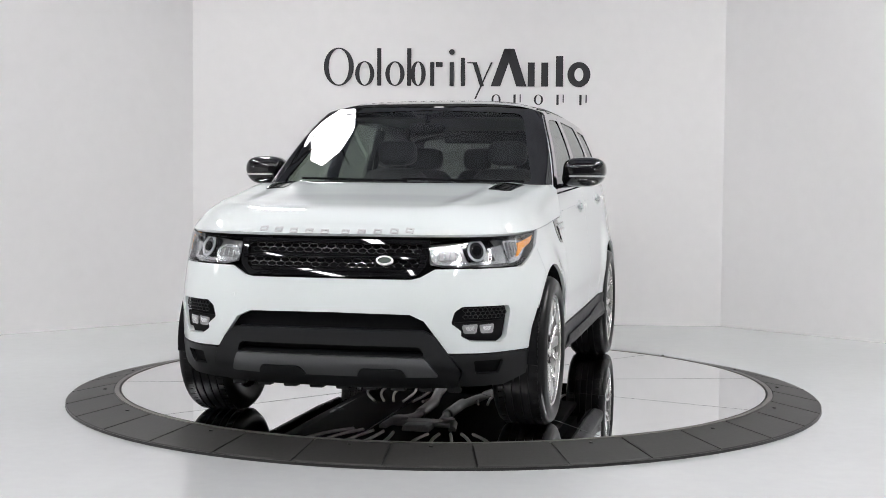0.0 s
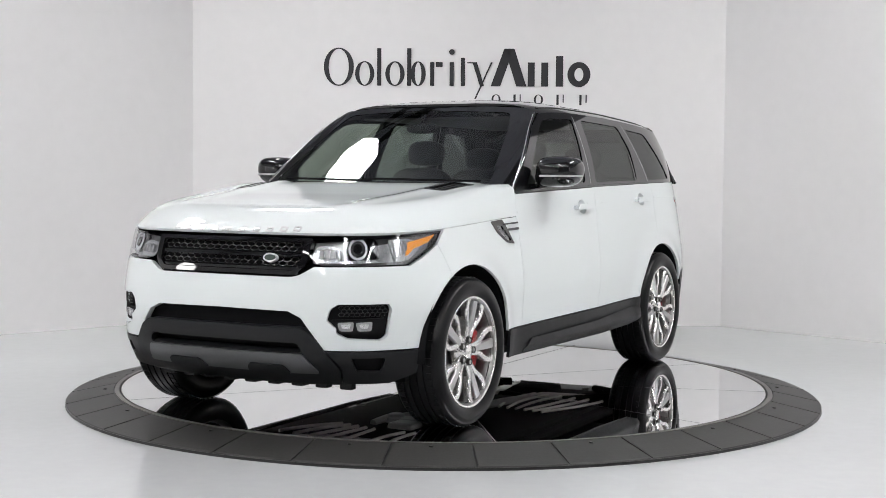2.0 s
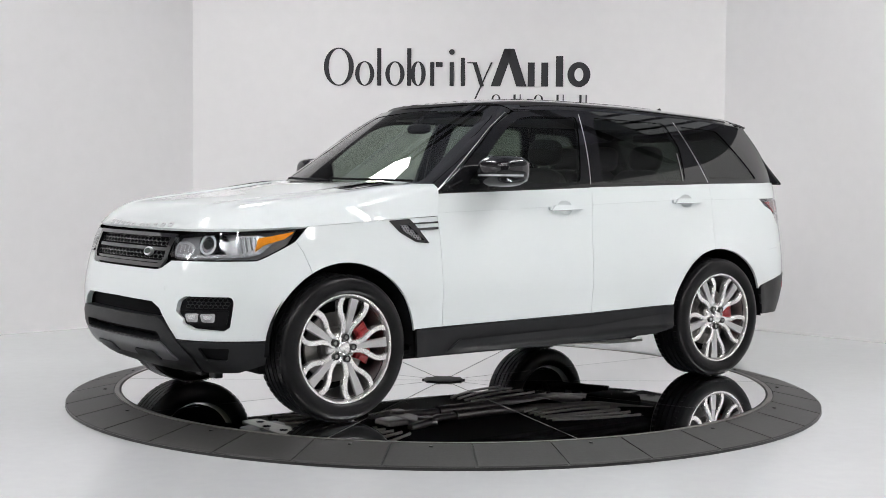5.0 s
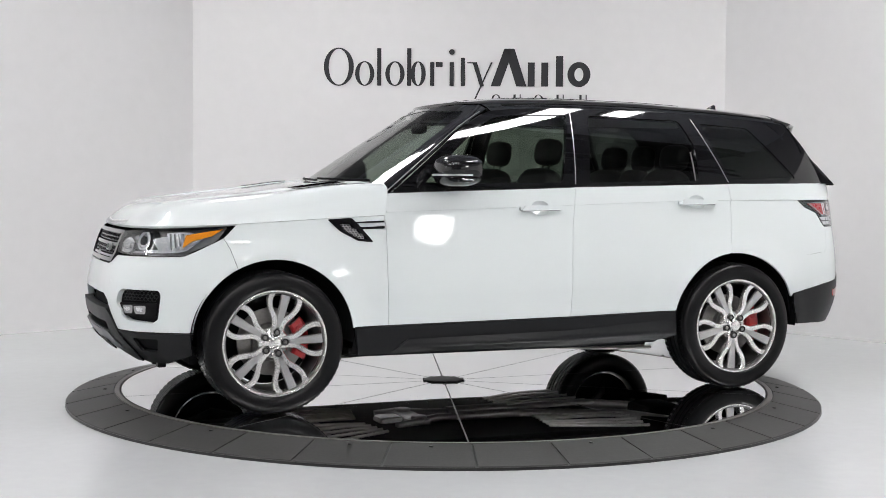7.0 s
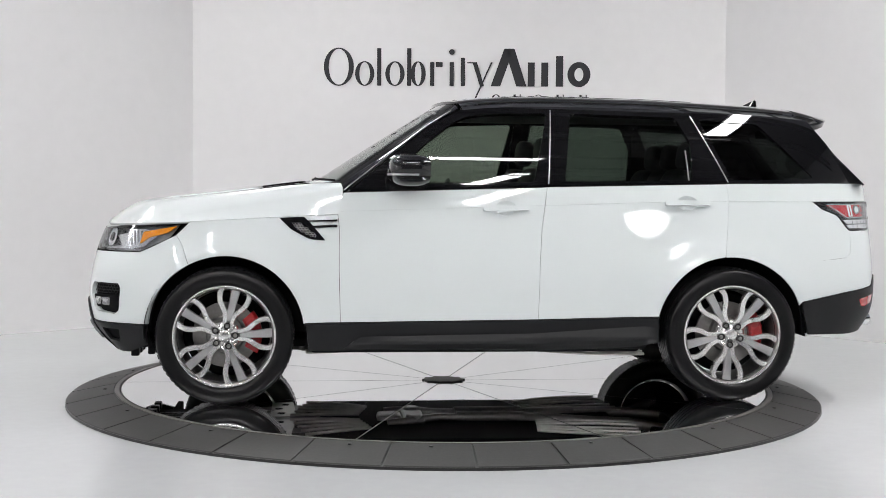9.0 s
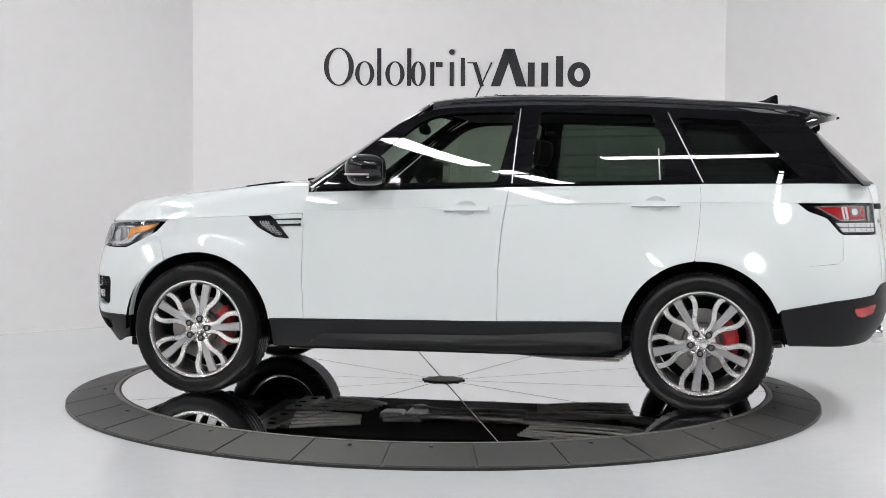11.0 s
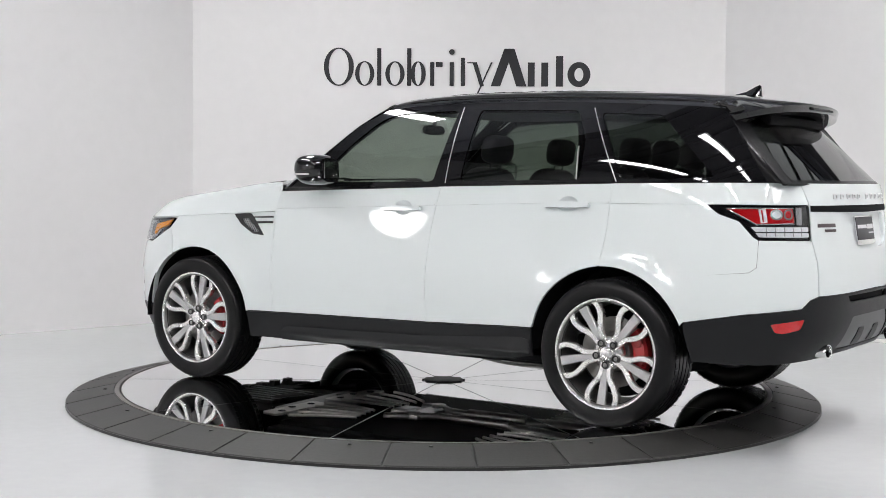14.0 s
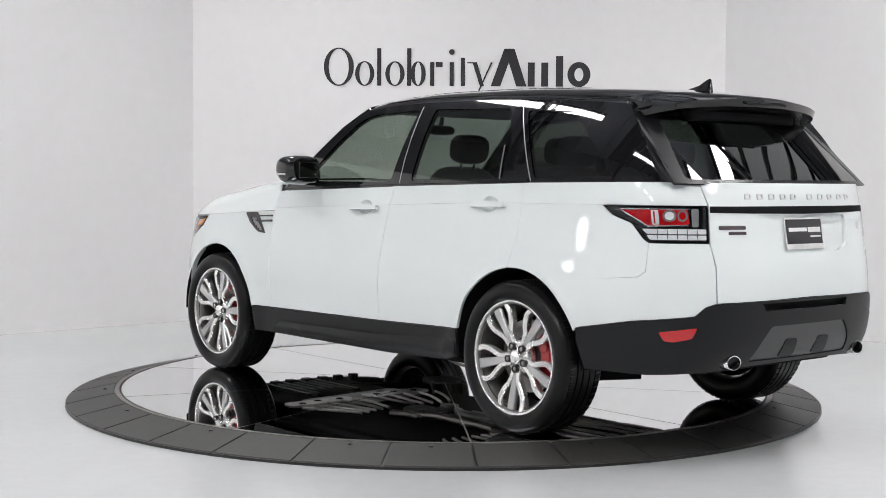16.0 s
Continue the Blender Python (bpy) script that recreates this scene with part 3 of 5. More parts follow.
HANDLES = ((-0.135, 1.112), (-1.20, 1.148))
both("front_door", side_path([(0.812, 0.464), (0.820, 0.75), (0.820, 1.0), (0.828, 1.0745), (0.815, 1.14), (0.795, 1.200), (-0.35, 1.236), (-0.378, 1.239), (-0.36, 1.12), (-0.342, 1.0), (-0.328, 0.79), (-0.323, 0.478)]), PAINT, holes=[cup(*HANDLES[0])])
ra = arch(RX, ARCH_R, 0.50, 0.56, False)
both("rear_door", side_path([(-0.323, 0.478), (-0.328, 0.79), (-0.342, 1.0), (-0.36, 1.12), (-0.378, 1.239), (-1.440, 1.264), (-1.448, 1.20), (-1.440, 1.02), (-1.418, 0.845)] + [p for p in ra if p[0] > -1.41 and p[1] > 0.50][::-1] + [(-1.025, 0.495)]), PAINT, holes=[cup(*HANDLES[1])])
# rear quarters
RSPLIT = (-1.75, 0.40 + math.sqrt(ARCH_R ** 2 - (-1.75 - RX) ** 2))
quarter = side_path([(-1.440, 1.264), (-1.448, 1.20), (-1.440, 1.02), (-1.418, 0.845)] + [p for p in ra if -1.745 < p[0] < -1.42] + [RSPLIT, (-1.762, 0.776), (-1.98, 0.815)]) + [(5.20, 0.835), (5.235, 0.86), (5.245, 0.990), (5.215, 1.008), (5.145, 1.082), (5.035, 1.118), (4.970, 1.166), (5.545, 1.166), (5.50, 1.272)] + side_path([(-2.1, 1.272)])
both("rear_quarter", quarter, PAINT, gap=0.0)
rb = side_path([RSPLIT] + [p for p in ra if p[0] < -1.755] + [(-1.885, 0.580)]) + [(5.18, 0.630), (5.47, 0.658), (5.52, 0.70), (5.575, 0.716), (5.573, 0.883), (5.547, 0.990), (5.247, 0.990), (5.237, 0.859), (5.20, 0.833)] + side_path([(-1.98, 0.815), (-1.762, 0.776)])
both("rear_bumper", rb, PAINT, gap=0.0, label="white rear bumper corner")
# tailgate
tg = [(5.58, 0.716), (ARC_END, 0.724), (2 * ARC_END - 5.58, 0.716), (2 * ARC_END - 5.578, 0.883), (2 * ARC_END - 5.551, 0.990), (2 * ARC_END - 5.55, 1.166), (2 * ARC_END - 5.505, 1.272), (5.505, 1.272), (5.55, 1.166), (5.551, 0.990), (5.578, 0.883)]


def back(u, v):
    """The painted rear, carried on past the rear centre to the right side."""
    u = np.asarray(u, float)
    over = u > ARC_END
    p = belt(np.where(over, 2 * ARC_END - u, u), v)
    p[..., 1] *= np.where(over, -1, 1)
    return p


MID = ARC_END
RECESS = rounded([(MID - 0.37, 1.120), (MID + 0.37, 1.120), (MID + 0.36, 0.968), (MID + 0.27, 0.940), (MID - 0.27, 0.940), (MID - 0.36, 0.968)], 0.03)
sheet("tailgate", tg, back, PAINT, car, holes=[RECESS], gap=0.0008, label="white tailgate")
sheet("plate_recess", shrunk(RECESS, -0.004), pushed(back, 0.016), PAINT, car, depth=0)
sheet("garnish", [(5.556, 1.132), (MID, 1.124), (2 * MID - 5.556, 1.132), (2 * MID - 5.556, 1.162), (5.556, 1.162)], back, DARK, car, lift=0.004, label="black strip across the tailgate")

# sill cladding
both("sill", side_path([(1.008, 0.458), (-0.32, 0.475), (-1.022, 0.492), (-1.030, 0.345), (-0.9, 0.315), (-0.4, 0.300), (0.99, 0.303)]), TRIM, lift=0.006, label="dark grey side cladding")
def flank(f):
    """The side below the doors, swelling outwards round a level ridge that fades to the front."""
    def g(u, v):
        p = f(u, v)
        t = np.clip((0.92 - p[..., 0]) / 0.5, 0, 1) * np.clip((p[..., 0] + 1.06) / 0.12, 0, 1)
        ridge = 0.352 + 0.010 * np.clip(0.4 - p[..., 0], 0, 2)
        d = np.where(p[..., 2] > ridge, (p[..., 2] - ridge) / 0.085, (ridge - p[..., 2]) / 0.05)
        p[..., 1] += np.sign(p[..., 1]) * 0.040 * t * np.clip(1 - d, 0, 1) ** 1.3
        return p
    return g


for f in (belt, mirrored(belt)):
    sheet("sill_step", rounded(side_path([(0.70, 0.385), (-0.30, 0.400), (-0.95, 0.440), (-1.018, 0.43), (-1.02, 0.352), (-0.9, 0.322), (-0.4, 0.308), (0.80, 0.312)]), 0.02), flank(f), TRIM, car, gap=0.002, lift=0.010, depth=0.022, soft=0.004, step=0.02)
rc = side_path([(-1.885, 0.577), (-1.890, 0.52), (-1.93, 0.385)]) + [(5.25, 0.378), (5.53, 0.390)] + [(5.85, 0.408), (MID, 0.412)]
rtop = [(5.18, 0.627), (5.47, 0.655), (5.52, 0.697), (5.575, 0.713), (MID, 0.721)]
SLOT = [(MID - 0.36, 0.706), (MID + 0.32, 0.706), (MID + 0.31, 0.670), (MID - 0.335, 0.672)]
SKID_R = rounded([(MID - 0.29, 0.597), (MID + 0.29, 0.597), (MID + 0.35, 0.53), (MID + 0.40, 0.432), (MID - 0.40, 0.432), (MID - 0.35, 0.53)], 0.02)
ring = rc + [(2 * MID - s, z) for s, z in rc[::-1][1:]] + [(2 * MID - s, z) for s, z in rtop] + rtop[::-1][1:]
REFL = rounded([(5.305, 0.583), (5.482, 0.606), (5.460, 0.556), (5.372, 0.538), (5.33, 0.543)], 0.01)
sheet("rear_cladding", ring, back, TRIM, car, holes=[SLOT, SKID_R], lift=0.006, label="dark grey lower rear bumper")
sheet("step_pad", shrunk(SLOT, -0.003), pushed(back, 0.02), DARK, car, depth=0)
sheet("rear_skid_plate", SKID_R, back, SKID_DARK, car, lift=0.0, label="satin grey rear skid plate")
for s in (-1, 1):
    c = MID + s * 0.13
    sheet("skid_rib", rounded([(c - 0.06, 0.44), (c - 0.045, 0.53), (c + 0.045, 0.53), (c + 0.06, 0.44)], 0.02), back, TRIM, car, lift=0.007, depth=0.02, soft=0.004)
both("reflector", REFL, RED_LENS, lift=0.010, gap=0.0, label="red rear reflector")

# lower front: dark frame, grey skid plate, black corners
ow = [(-0.46, 0.622), (0.46, 0.622), (0.585, 0.450), (0.655, 0.36), (0.66, 0.275), (0.30, 0.262), (-0.30, 0.262), (-0.66, 0.275), (-0.655, 0.36), (-0.585, 0.450)]
HOLE_LOW = rounded([(-0.45, 0.486), (0.45, 0.486), (0.475, 0.440), (-0.475, 0.440)], 0.02)
HOLE_UP = [(-0.405, 0.628), (0.405, 0.628), (0.475, 0.556), (-0.475, 0.556)]
fr = [(-0.47, 0.560), (0.47, 0.560), (0.525, 0.528), (0.588, 0.448), (0.660, 0.362), (0.665, 0.278), (0.30, 0.266), (-0.30, 0.266), (-0.665, 0.278), (-0.660, 0.362), (-0.588, 0.448), (-0.525, 0.528)]
sheet("lower_grille_frame", rounded(fr, 0.02), belt, TRIM, car, holes=[HOLE_LOW], lift=0.012, depth=0.05, label="dark grey lower grille frame")
sheet("lower_intake", [(-0.50, 0.66), (0.50, 0.66), (0.60, 0.42), (-0.60, 0.42)], pushed(belt, 0.10), DARK, car, depth=0)
SKID_F = rounded([(-0.474, 0.436), (0.474, 0.436), (0.545, 0.345), (0.36, 0.340), (0.06, 0.340), (-0.06, 0.340), (-0.36, 0.340), (-0.545, 0.345)], 0.015)
sheet("skid_plate", SKID_F, belt, SKID, car, lift=0.022, depth=0.03, label="satin grey front skid plate")
for s in (-1, 1):
    c = 0.255 * s
    sheet("tow_cover", rounded([(c - 0.13, 0.338), (c - 0.105, 0.385), (c + 0.105, 0.385), (c + 0.13, 0.338)], 0.025), belt, TRIM, car, lift=0.030, depth=0.02)
corner = [(0.592, 0.446), (0.75, 0.446)] + side_path([(1.890, 0.448), (1.90, 0.40), (1.905, 0.33)]) + [(0.95, 0.285), (0.672, 0.272), (0.668, 0.362)]
VENTLET = rounded([(0.72, 0.415), (0.90, 0.415), (0.885, 0.345), (0.75, 0.345)], 0.012)
both("bumper_corner", corner, TRIM, holes=[VENTLET], lift=0.004, label="black lower bumper corner")
for f in (belt, mirrored(belt)):
    sheet("corner_intake", shrunk(VENTLET, -0.004), pushed(f, 0.02), DARK, car, depth=0)

for i in range(9):
    y = -0.56 + 0.14 * i
    bm = bmesh.new()
    box(bm, 1.98, 2.06 - 0.06 * abs(y), y - 0.035, y + 0.035, 0.232, 0.285, 0.008)
    part("splitter_tooth", bm, TRIM, car)

# fog pockets
for f in (belt, mirrored(belt)):
    pocket = sheet("fog_pocket", shrunk(FOG, -0.004), pushed(f, 0.030), DARK, car, depth=0, label="black fog lamp pocket")
    sheet("lamp_bezel", rounded([(0.612, 0.600), (0.90, 0.607), (0.885, 0.530), (0.66, 0.530)], 0.012), pushed(f, 0.012), DARK, pocket, depth=0.02)
    for a, b in ((0.652, 0.735), (0.742, 0.828)):
        sheet("fog_lamp", rounded([(a, 0.588), (b, 0.592), (b - 0.006, 0.546), (a + 0.010, 0.546)], 0.012), pushed(f, 0.008), LAMP_BODY, pocket, depth=0.02, label="clear fog lamp")
        c = (a + b) / 2
        sheet("fog_reflector", rounded([(c - 0.026, 0.580), (c + 0.026, 0.582), (c + 0.020, 0.560), (c - 0.018, 0.560)], 0.008), pushed(f, 0.006), LAMP_CLEAR, pocket, depth=0.01, step=0.02)
    bm = bmesh.new()
    for row in range(3):
        for k in range(9):
            c, z = 0.672 + 0.026 * k + 0.013 * (row % 2), 0.660 - 0.0165 * row
            hexa = [pushed(f, 0.014)(np.array([c + 0.0145 * math.cos(a)]), np.array([z + 0.0105 * math.sin(a)]))[0] for a in np.linspace(0, 2 * math.pi, 7)[:-1]]
            tube(bm, [tuple(p) for p in hexa], 0.0022, 5, True)
    part("pocket_mesh", bm, TRIM, pocket, "black honeycomb mesh", smooth=True)
    for s0, z0 in ((1.02, 0.475), (0.50, 0.71)):
        eye = [(s0 + 0.010 * math.cos(a), z0 + 0.010 * math.sin(a)) for a in np.linspace(0, 2 * math.pi, 17)[:-1]]
        sheet("parking_sensor", eye, f, PAINT, car, lift=0.003, depth=0.003, step=0.02)

# grille
G_OUT = rounded([(-0.50, 0.990), (0.50, 0.990), (0.478, 0.862), (0.425, 0.808), (-0.425, 0.808), (-0.478, 0.862)], 0.014)
G_HOLE = rounded([(-0.455, 0.968), (0.455, 0.968), (0.440, 0.862), (0.405, 0.832), (-0.405, 0.832), (-0.440, 0.862)], 0.012)
grille = sheet("grille", shrunk(G_OUT, 0.003), belt, GLOSS_BLACK, car, holes=[G_HOLE], depth=0.03, label="gloss black grille with honeycomb inserts")
sheet("grille_back", G_OUT, pushed(belt, 0.045), DARK, grille, depth=0)
for z0, z1 in ((0.917, 0.899), (0.849, 0.836)):
    sheet("louvre", [(-0.44, z0), (0.44, z0), (0.44, z1), (-0.44, z1)], pushed(belt, 0.008), GLOSS_BLACK, grille, depth=0.025)
for pair in (((0.950, 0.0), (0.932, 0.5)), ((0.882, 0.0), (0.864, 0.5))):
    bm = bmesh.new()
    for zc, k0 in pair:
        for i in range(19):
            s = -0.425 + (i + k0) * 0.046
            hexa = [belt(s + 0.0255 * math.cos(a), zc + 0.0125 * math.sin(a)) - np.array([0.018, 0, 0]) for a in np.linspace(0, 2 * math.pi, 7)[:-1]]
            tube(bm, [tuple(p) for p in hexa], 0.0030, 6, True)
    part("honeycomb", bm, GLOSS_BLACK, grille, "gloss black honeycomb bars", smooth=True)
sheet("badge", [(0.268 + 0.042 * math.cos(a), 0.890 + 0.022 * math.sin(a)) for a in np.linspace(0, 2 * math.pi, 25)[:-1]], belt, SILVER, grille, lift=0.004, step=0.02, label="small oval silver badge")
sheet("badge_inlay", [(0.268 + 0.033 * math.cos(a), 0.890 + 0.014 * math.sin(a)) for a in np.linspace(0, 2 * math.pi, 25)[:-1]], belt, mat("badge_green", (0.03, 0.05, 0.04), 0.4), grille, lift=0.006, step=0.02, depth=0.002)

# headlights
HEAD = rounded([(0.485, 0.984), (0.70, 0.997), (0.98, 1.009), (1.292, 1.022), (1.225, 0.938), (1.11, 0.888), (1.045, 0.862), (0.56, 0.858), (0.49, 0.872)], 0.014)
for f in (belt, mirrored(belt)):
    lamp_body = sheet("headlight", shrunk(HEAD, 0.002), pushed(f, 0.045), LAMP_BODY, car, depth=-0.040, label="clear headlight with amber corner")
    sheet("lens", shrunk(HEAD, 0.003), f, GLASS_LAMP, lamp_body, depth=0.002)
    sheet("black_bezel", rounded([(0.665, 0.985), (0.86, 0.996), (0.90, 0.945), (0.86, 0.892), (0.70, 0.888), (0.685, 0.93)], 0.02), pushed(f, 0.034), GLOSS_BLACK, lamp_body, depth=0.008)
    sheet("chrome_tray", rounded([(0.82, 0.955), (0.99, 0.975), (1.10, 0.955), (1.02, 0.880), (0.58, 0.873), (0.60, 0.885), (0.88, 0.895)], 0.015), pushed(f, 0.028), LAMP_CLEAR, lamp_body, depth=0.006, label="silver reflector tray")
    sheet("inner_lamp", rounded([(0.515, 0.950), (0.60, 0.958), (0.665, 0.935), (0.66, 0.888), (0.62, 0.872), (0.52, 0.876), (0.50, 0.905)], 0.022), pushed(f, 0.016), LAMP_CLEAR, lamp_body, depth=0.025, label="clear round-cornered inner lamp")
    sheet("inner_lamp_glass", rounded([(0.535, 0.935), (0.60, 0.942), (0.645, 0.925), (0.64, 0.895), (0.53, 0.890)], 0.02), pushed(f, 0.008), LAMP_BODY, lamp_body, depth=0.01)
    for k in range(5):
        q = 0.955 + 0.026 * k
        sheet("lamp_rib", [(q, 0.978), (q + 0.007, 0.979), (q + 0.007 + 0.012, 0.896 + 0.010 * k), (q + 0.012, 0.895 + 0.010 * k)], pushed(f, 0.012), LAMP_BODY, lamp_body, step=0.03, depth=0.006)
    for q in (0.535, 0.566, 0.597, 0.628):
        sheet("lamp_rib", [(q, 0.930), (q + 0.007, 0.931), (q + 0.007, 0.898), (q, 0.897)], pushed(f, 0.005), LAMP_CLEAR, lamp_body, step=0.03, depth=0.004)
    circ = lambda r: [(0.755 + r * math.cos(a), 0.943 + r * 0.96 * math.sin(a)) for a in np.linspace(0, 2 * math.pi, 33)[:-1]]
    sheet("led_ring", circ(0.055), pushed(f, 0.016), LED, lamp_body, holes=[circ(0.043)], step=0.012, depth=0.006, label="white light ring")
    sheet("projector", circ(0.040), pushed(f, 0.020), CHROME, lamp_body, step=0.012, depth=0.02)
    sheet("projector_eye", circ(0.026), pushed(f, 0.014), GLOSS_BLACK, lamp_body, step=0.012, depth=0.01)
    sheet("corner_reflector", rounded([(0.93, 0.985), (1.06, 0.990), (1.16, 0.965), (1.06, 0.890), (0.97, 0.875)], 0.012), pushed(f, 0.018), LAMP_CLEAR, lamp_body, depth=0.02, label="silver ribbed corner reflector")
    sheet("turn_signal", rounded([(1.055, 0.972), (1.262, 1.006), (1.20, 0.968), (1.09, 0.940), (1.035, 0.905)], 0.008), pushed(f, 0.010), AMBER, lamp_body, depth=0.02, label="amber turn signal")
    sheet("brow", rounded([(0.70, 0.994), (0.98, 1.006), (1.285, 1.018), (1.22, 1.006), (0.96, 0.992), (0.70, 0.985)], 0.004), pushed(f, 0.006), GLOSS_BLACK, lamp_body, depth=0.01)

# tail lights
TAIL = rounded([(4.970, 1.164), (5.548, 1.164), (5.548, 0.994), (5.247, 0.992), (5.218, 1.010), (5.148, 1.086), (5.037, 1.121)], 0.01)
for f in (belt, mirrored(belt)):
    tl = sheet("tail_light", shrunk(TAIL, 0.002), pushed(f, 0.012), GLOSS_BLACK, car, depth=-0.010, label="tail light with red and clear bands in a black case")
    sheet("lens", shrunk(TAIL, 0.003), f, GLASS_LAMP, tl, depth=0.002, lift=0.002)
    sheet("red_band", rounded([(5.075, 1.144), (5.44, 1.148), (5.45, 1.078), (5.23, 1.070), (5.155, 1.108)], 0.012), pushed(f, 0.005), RED_LENS, tl, depth=0.006, label="red band")
    for z0, z1 in ((1.034, 1.057), (1.007, 1.029)):
        sheet("reversing_lamp", rounded([(5.205 + (1.057 - z1) * 0.9, z1), (5.535, z1), (5.535, z0), (5.215 + (1.057 - z0) * 0.7, z0)], 0.006), pushed(f, 0.004), LAMP_WHITE, tl, depth=0.006, label="clear ribbed reversing lamp")
    for k in range(5):
        q = 5.285 + 0.05 * k
        sheet("lens_rib", [(q, 1.052), (q + 0.004, 1.052), (q + 0.004, 1.012), (q, 1.012)], pushed(f, 0.0015), LAMP_CLEAR, tl, step=0.03, depth=0.003)
    oval = lambda c, rx, ry: [(c + rx * math.cos(a), 1.118 + ry * math.sin(a)) for a in np.linspace(0, 2 * math.pi, 25)[:-1]]
    for c, w in ((5.345, 0.036), (5.412, 0.026)):
        sheet("round_lamp", oval(c, w, 0.027), pushed(f, 0.001), LAMP_BODY, tl, holes=[oval(c, w * 0.72, 0.019)], step=0.02, depth=0.004)
        sheet("lamp_bowl", oval(c, w * 0.70, 0.0185), pushed(f, 0.003), LAMP_WHITE if c < 5.4 else RED_LENS, tl, step=0.02, depth=0.004)
    sheet("light_guide", [(5.075, 1.149), (5.20, 1.151), (5.445, 1.151), (5.445, 1.147), (5.20, 1.147), (5.075, 1.145)], pushed(f, 0.0015), LAMP_CLEAR, tl, step=0.02, depth=0.003)
    sheet("light_guide", [(5.085, 1.140), (5.160, 1.104), (5.235, 1.066), (5.44, 1.072), (5.44, 1.077), (5.237, 1.072), (5.163, 1.109), (5.09, 1.143)], pushed(f, 0.0015), LAMP_CLEAR, tl, step=0.02, depth=0.003)
    sheet("clear_insert", rounded([(5.245, 1.144), (5.285, 1.144), (5.295, 1.078), (5.258, 1.076)], 0.006), pushed(f, 0.002), LAMP_WHITE, tl, step=0.02, depth=0.004)
    sheet("insert_rib", [(5.258, 1.140), (5.266, 1.140), (5.276, 1.082), (5.268, 1.082)], pushed(f, 0.0005), RED_LENS, tl, step=0.02, depth=0.002)
    sheet("lamp_column", rounded([(5.458, 1.150), (5.498, 1.150), (5.494, 1.066), (5.461, 1.066)], 0.010), pushed(f, 0.002), LAMP_BODY, tl, step=0.02, depth=0.006)

# rear plate with an illegible dealer insert
cx = -2.470
plate = sheet("dealer_plate", rounded([(-0.152, 0.955), (0.152, 0.955), (0.152, 1.105), (-0.152, 1.105)], 0.01), lambda u, v: np.stack([cx - 0.035 + (v - 0.955) * 0.16 + u * u * 0.1, u, v + 0 * u], -1), CHROME, car, depth=0.008, label="black dealer plate in a chrome frame")
sheet("insert", [(-0.142, 0.980), (0.142, 0.980), (0.142, 1.098), (-0.142, 1.098)], lambda u, v: np.stack([cx - 0.037 + (v - 0.955) * 0.16 + u * u * 0.1, u, v + 0 * u], -1), SIGN_BLACK, plate, depth=0.001)
for a, b, z0, z1 in ((-0.128, 0.014, 1.040, 1.058), (0.024, 0.128, 1.036, 1.060), (0.040, 0.128, 1.012, 1.019)):
    sheet("plate_bar", [(-b, z0), (-a, z0), (-a, z1), (-b, z1)], lambda u, v: np.stack([cx - 0.039 + (v - 0.955) * 0.16 + u * u * 0.1, u, v + 0 * u], -1), LAMP_WHITE, plate, depth=0.001)
# raised silver bars where the maker's lettering stands
for s0 in (5.785, 5.87, 5.955, 6.04, 6.12, 6.255, 6.345, 6.43, 6.52, 6.60):
    sheet("letter_bar", rounded([(s0 - 0.021, 1.193), (s0 + 0.021, 1.193), (s0 + 0.021, 1.220), (s0 - 0.021, 1.220)], 0.006), back, SILVER, car, holes=[[(s0 - 0.014, 1.1985), (s0 + 0.014, 1.1985), (s0 + 0.014, 1.2145), (s0 - 0.014, 1.2145)]], lift=0.005, depth=0.005, step=0.03)
for a, b, z0, z1 in ((5.60, 5.76, 1.054, 1.072), (5.655, 5.762, 1.030, 1.044)):
    sheet("model_bar", rounded([(a, z0), (b, z0), (b, z1), (a, z1)], 0.004), back, MODEL_DARK, car, lift=0.004, depth=0.004)
sheet("rear_badge", [(6.734 + 0.036 * math.cos(a), 1.065 + 0.024 * math.sin(a)) for a in np.linspace(0, 2 * math.pi, 25)[:-1]], back, SILVER, car, lift=0.004, step=0.02)

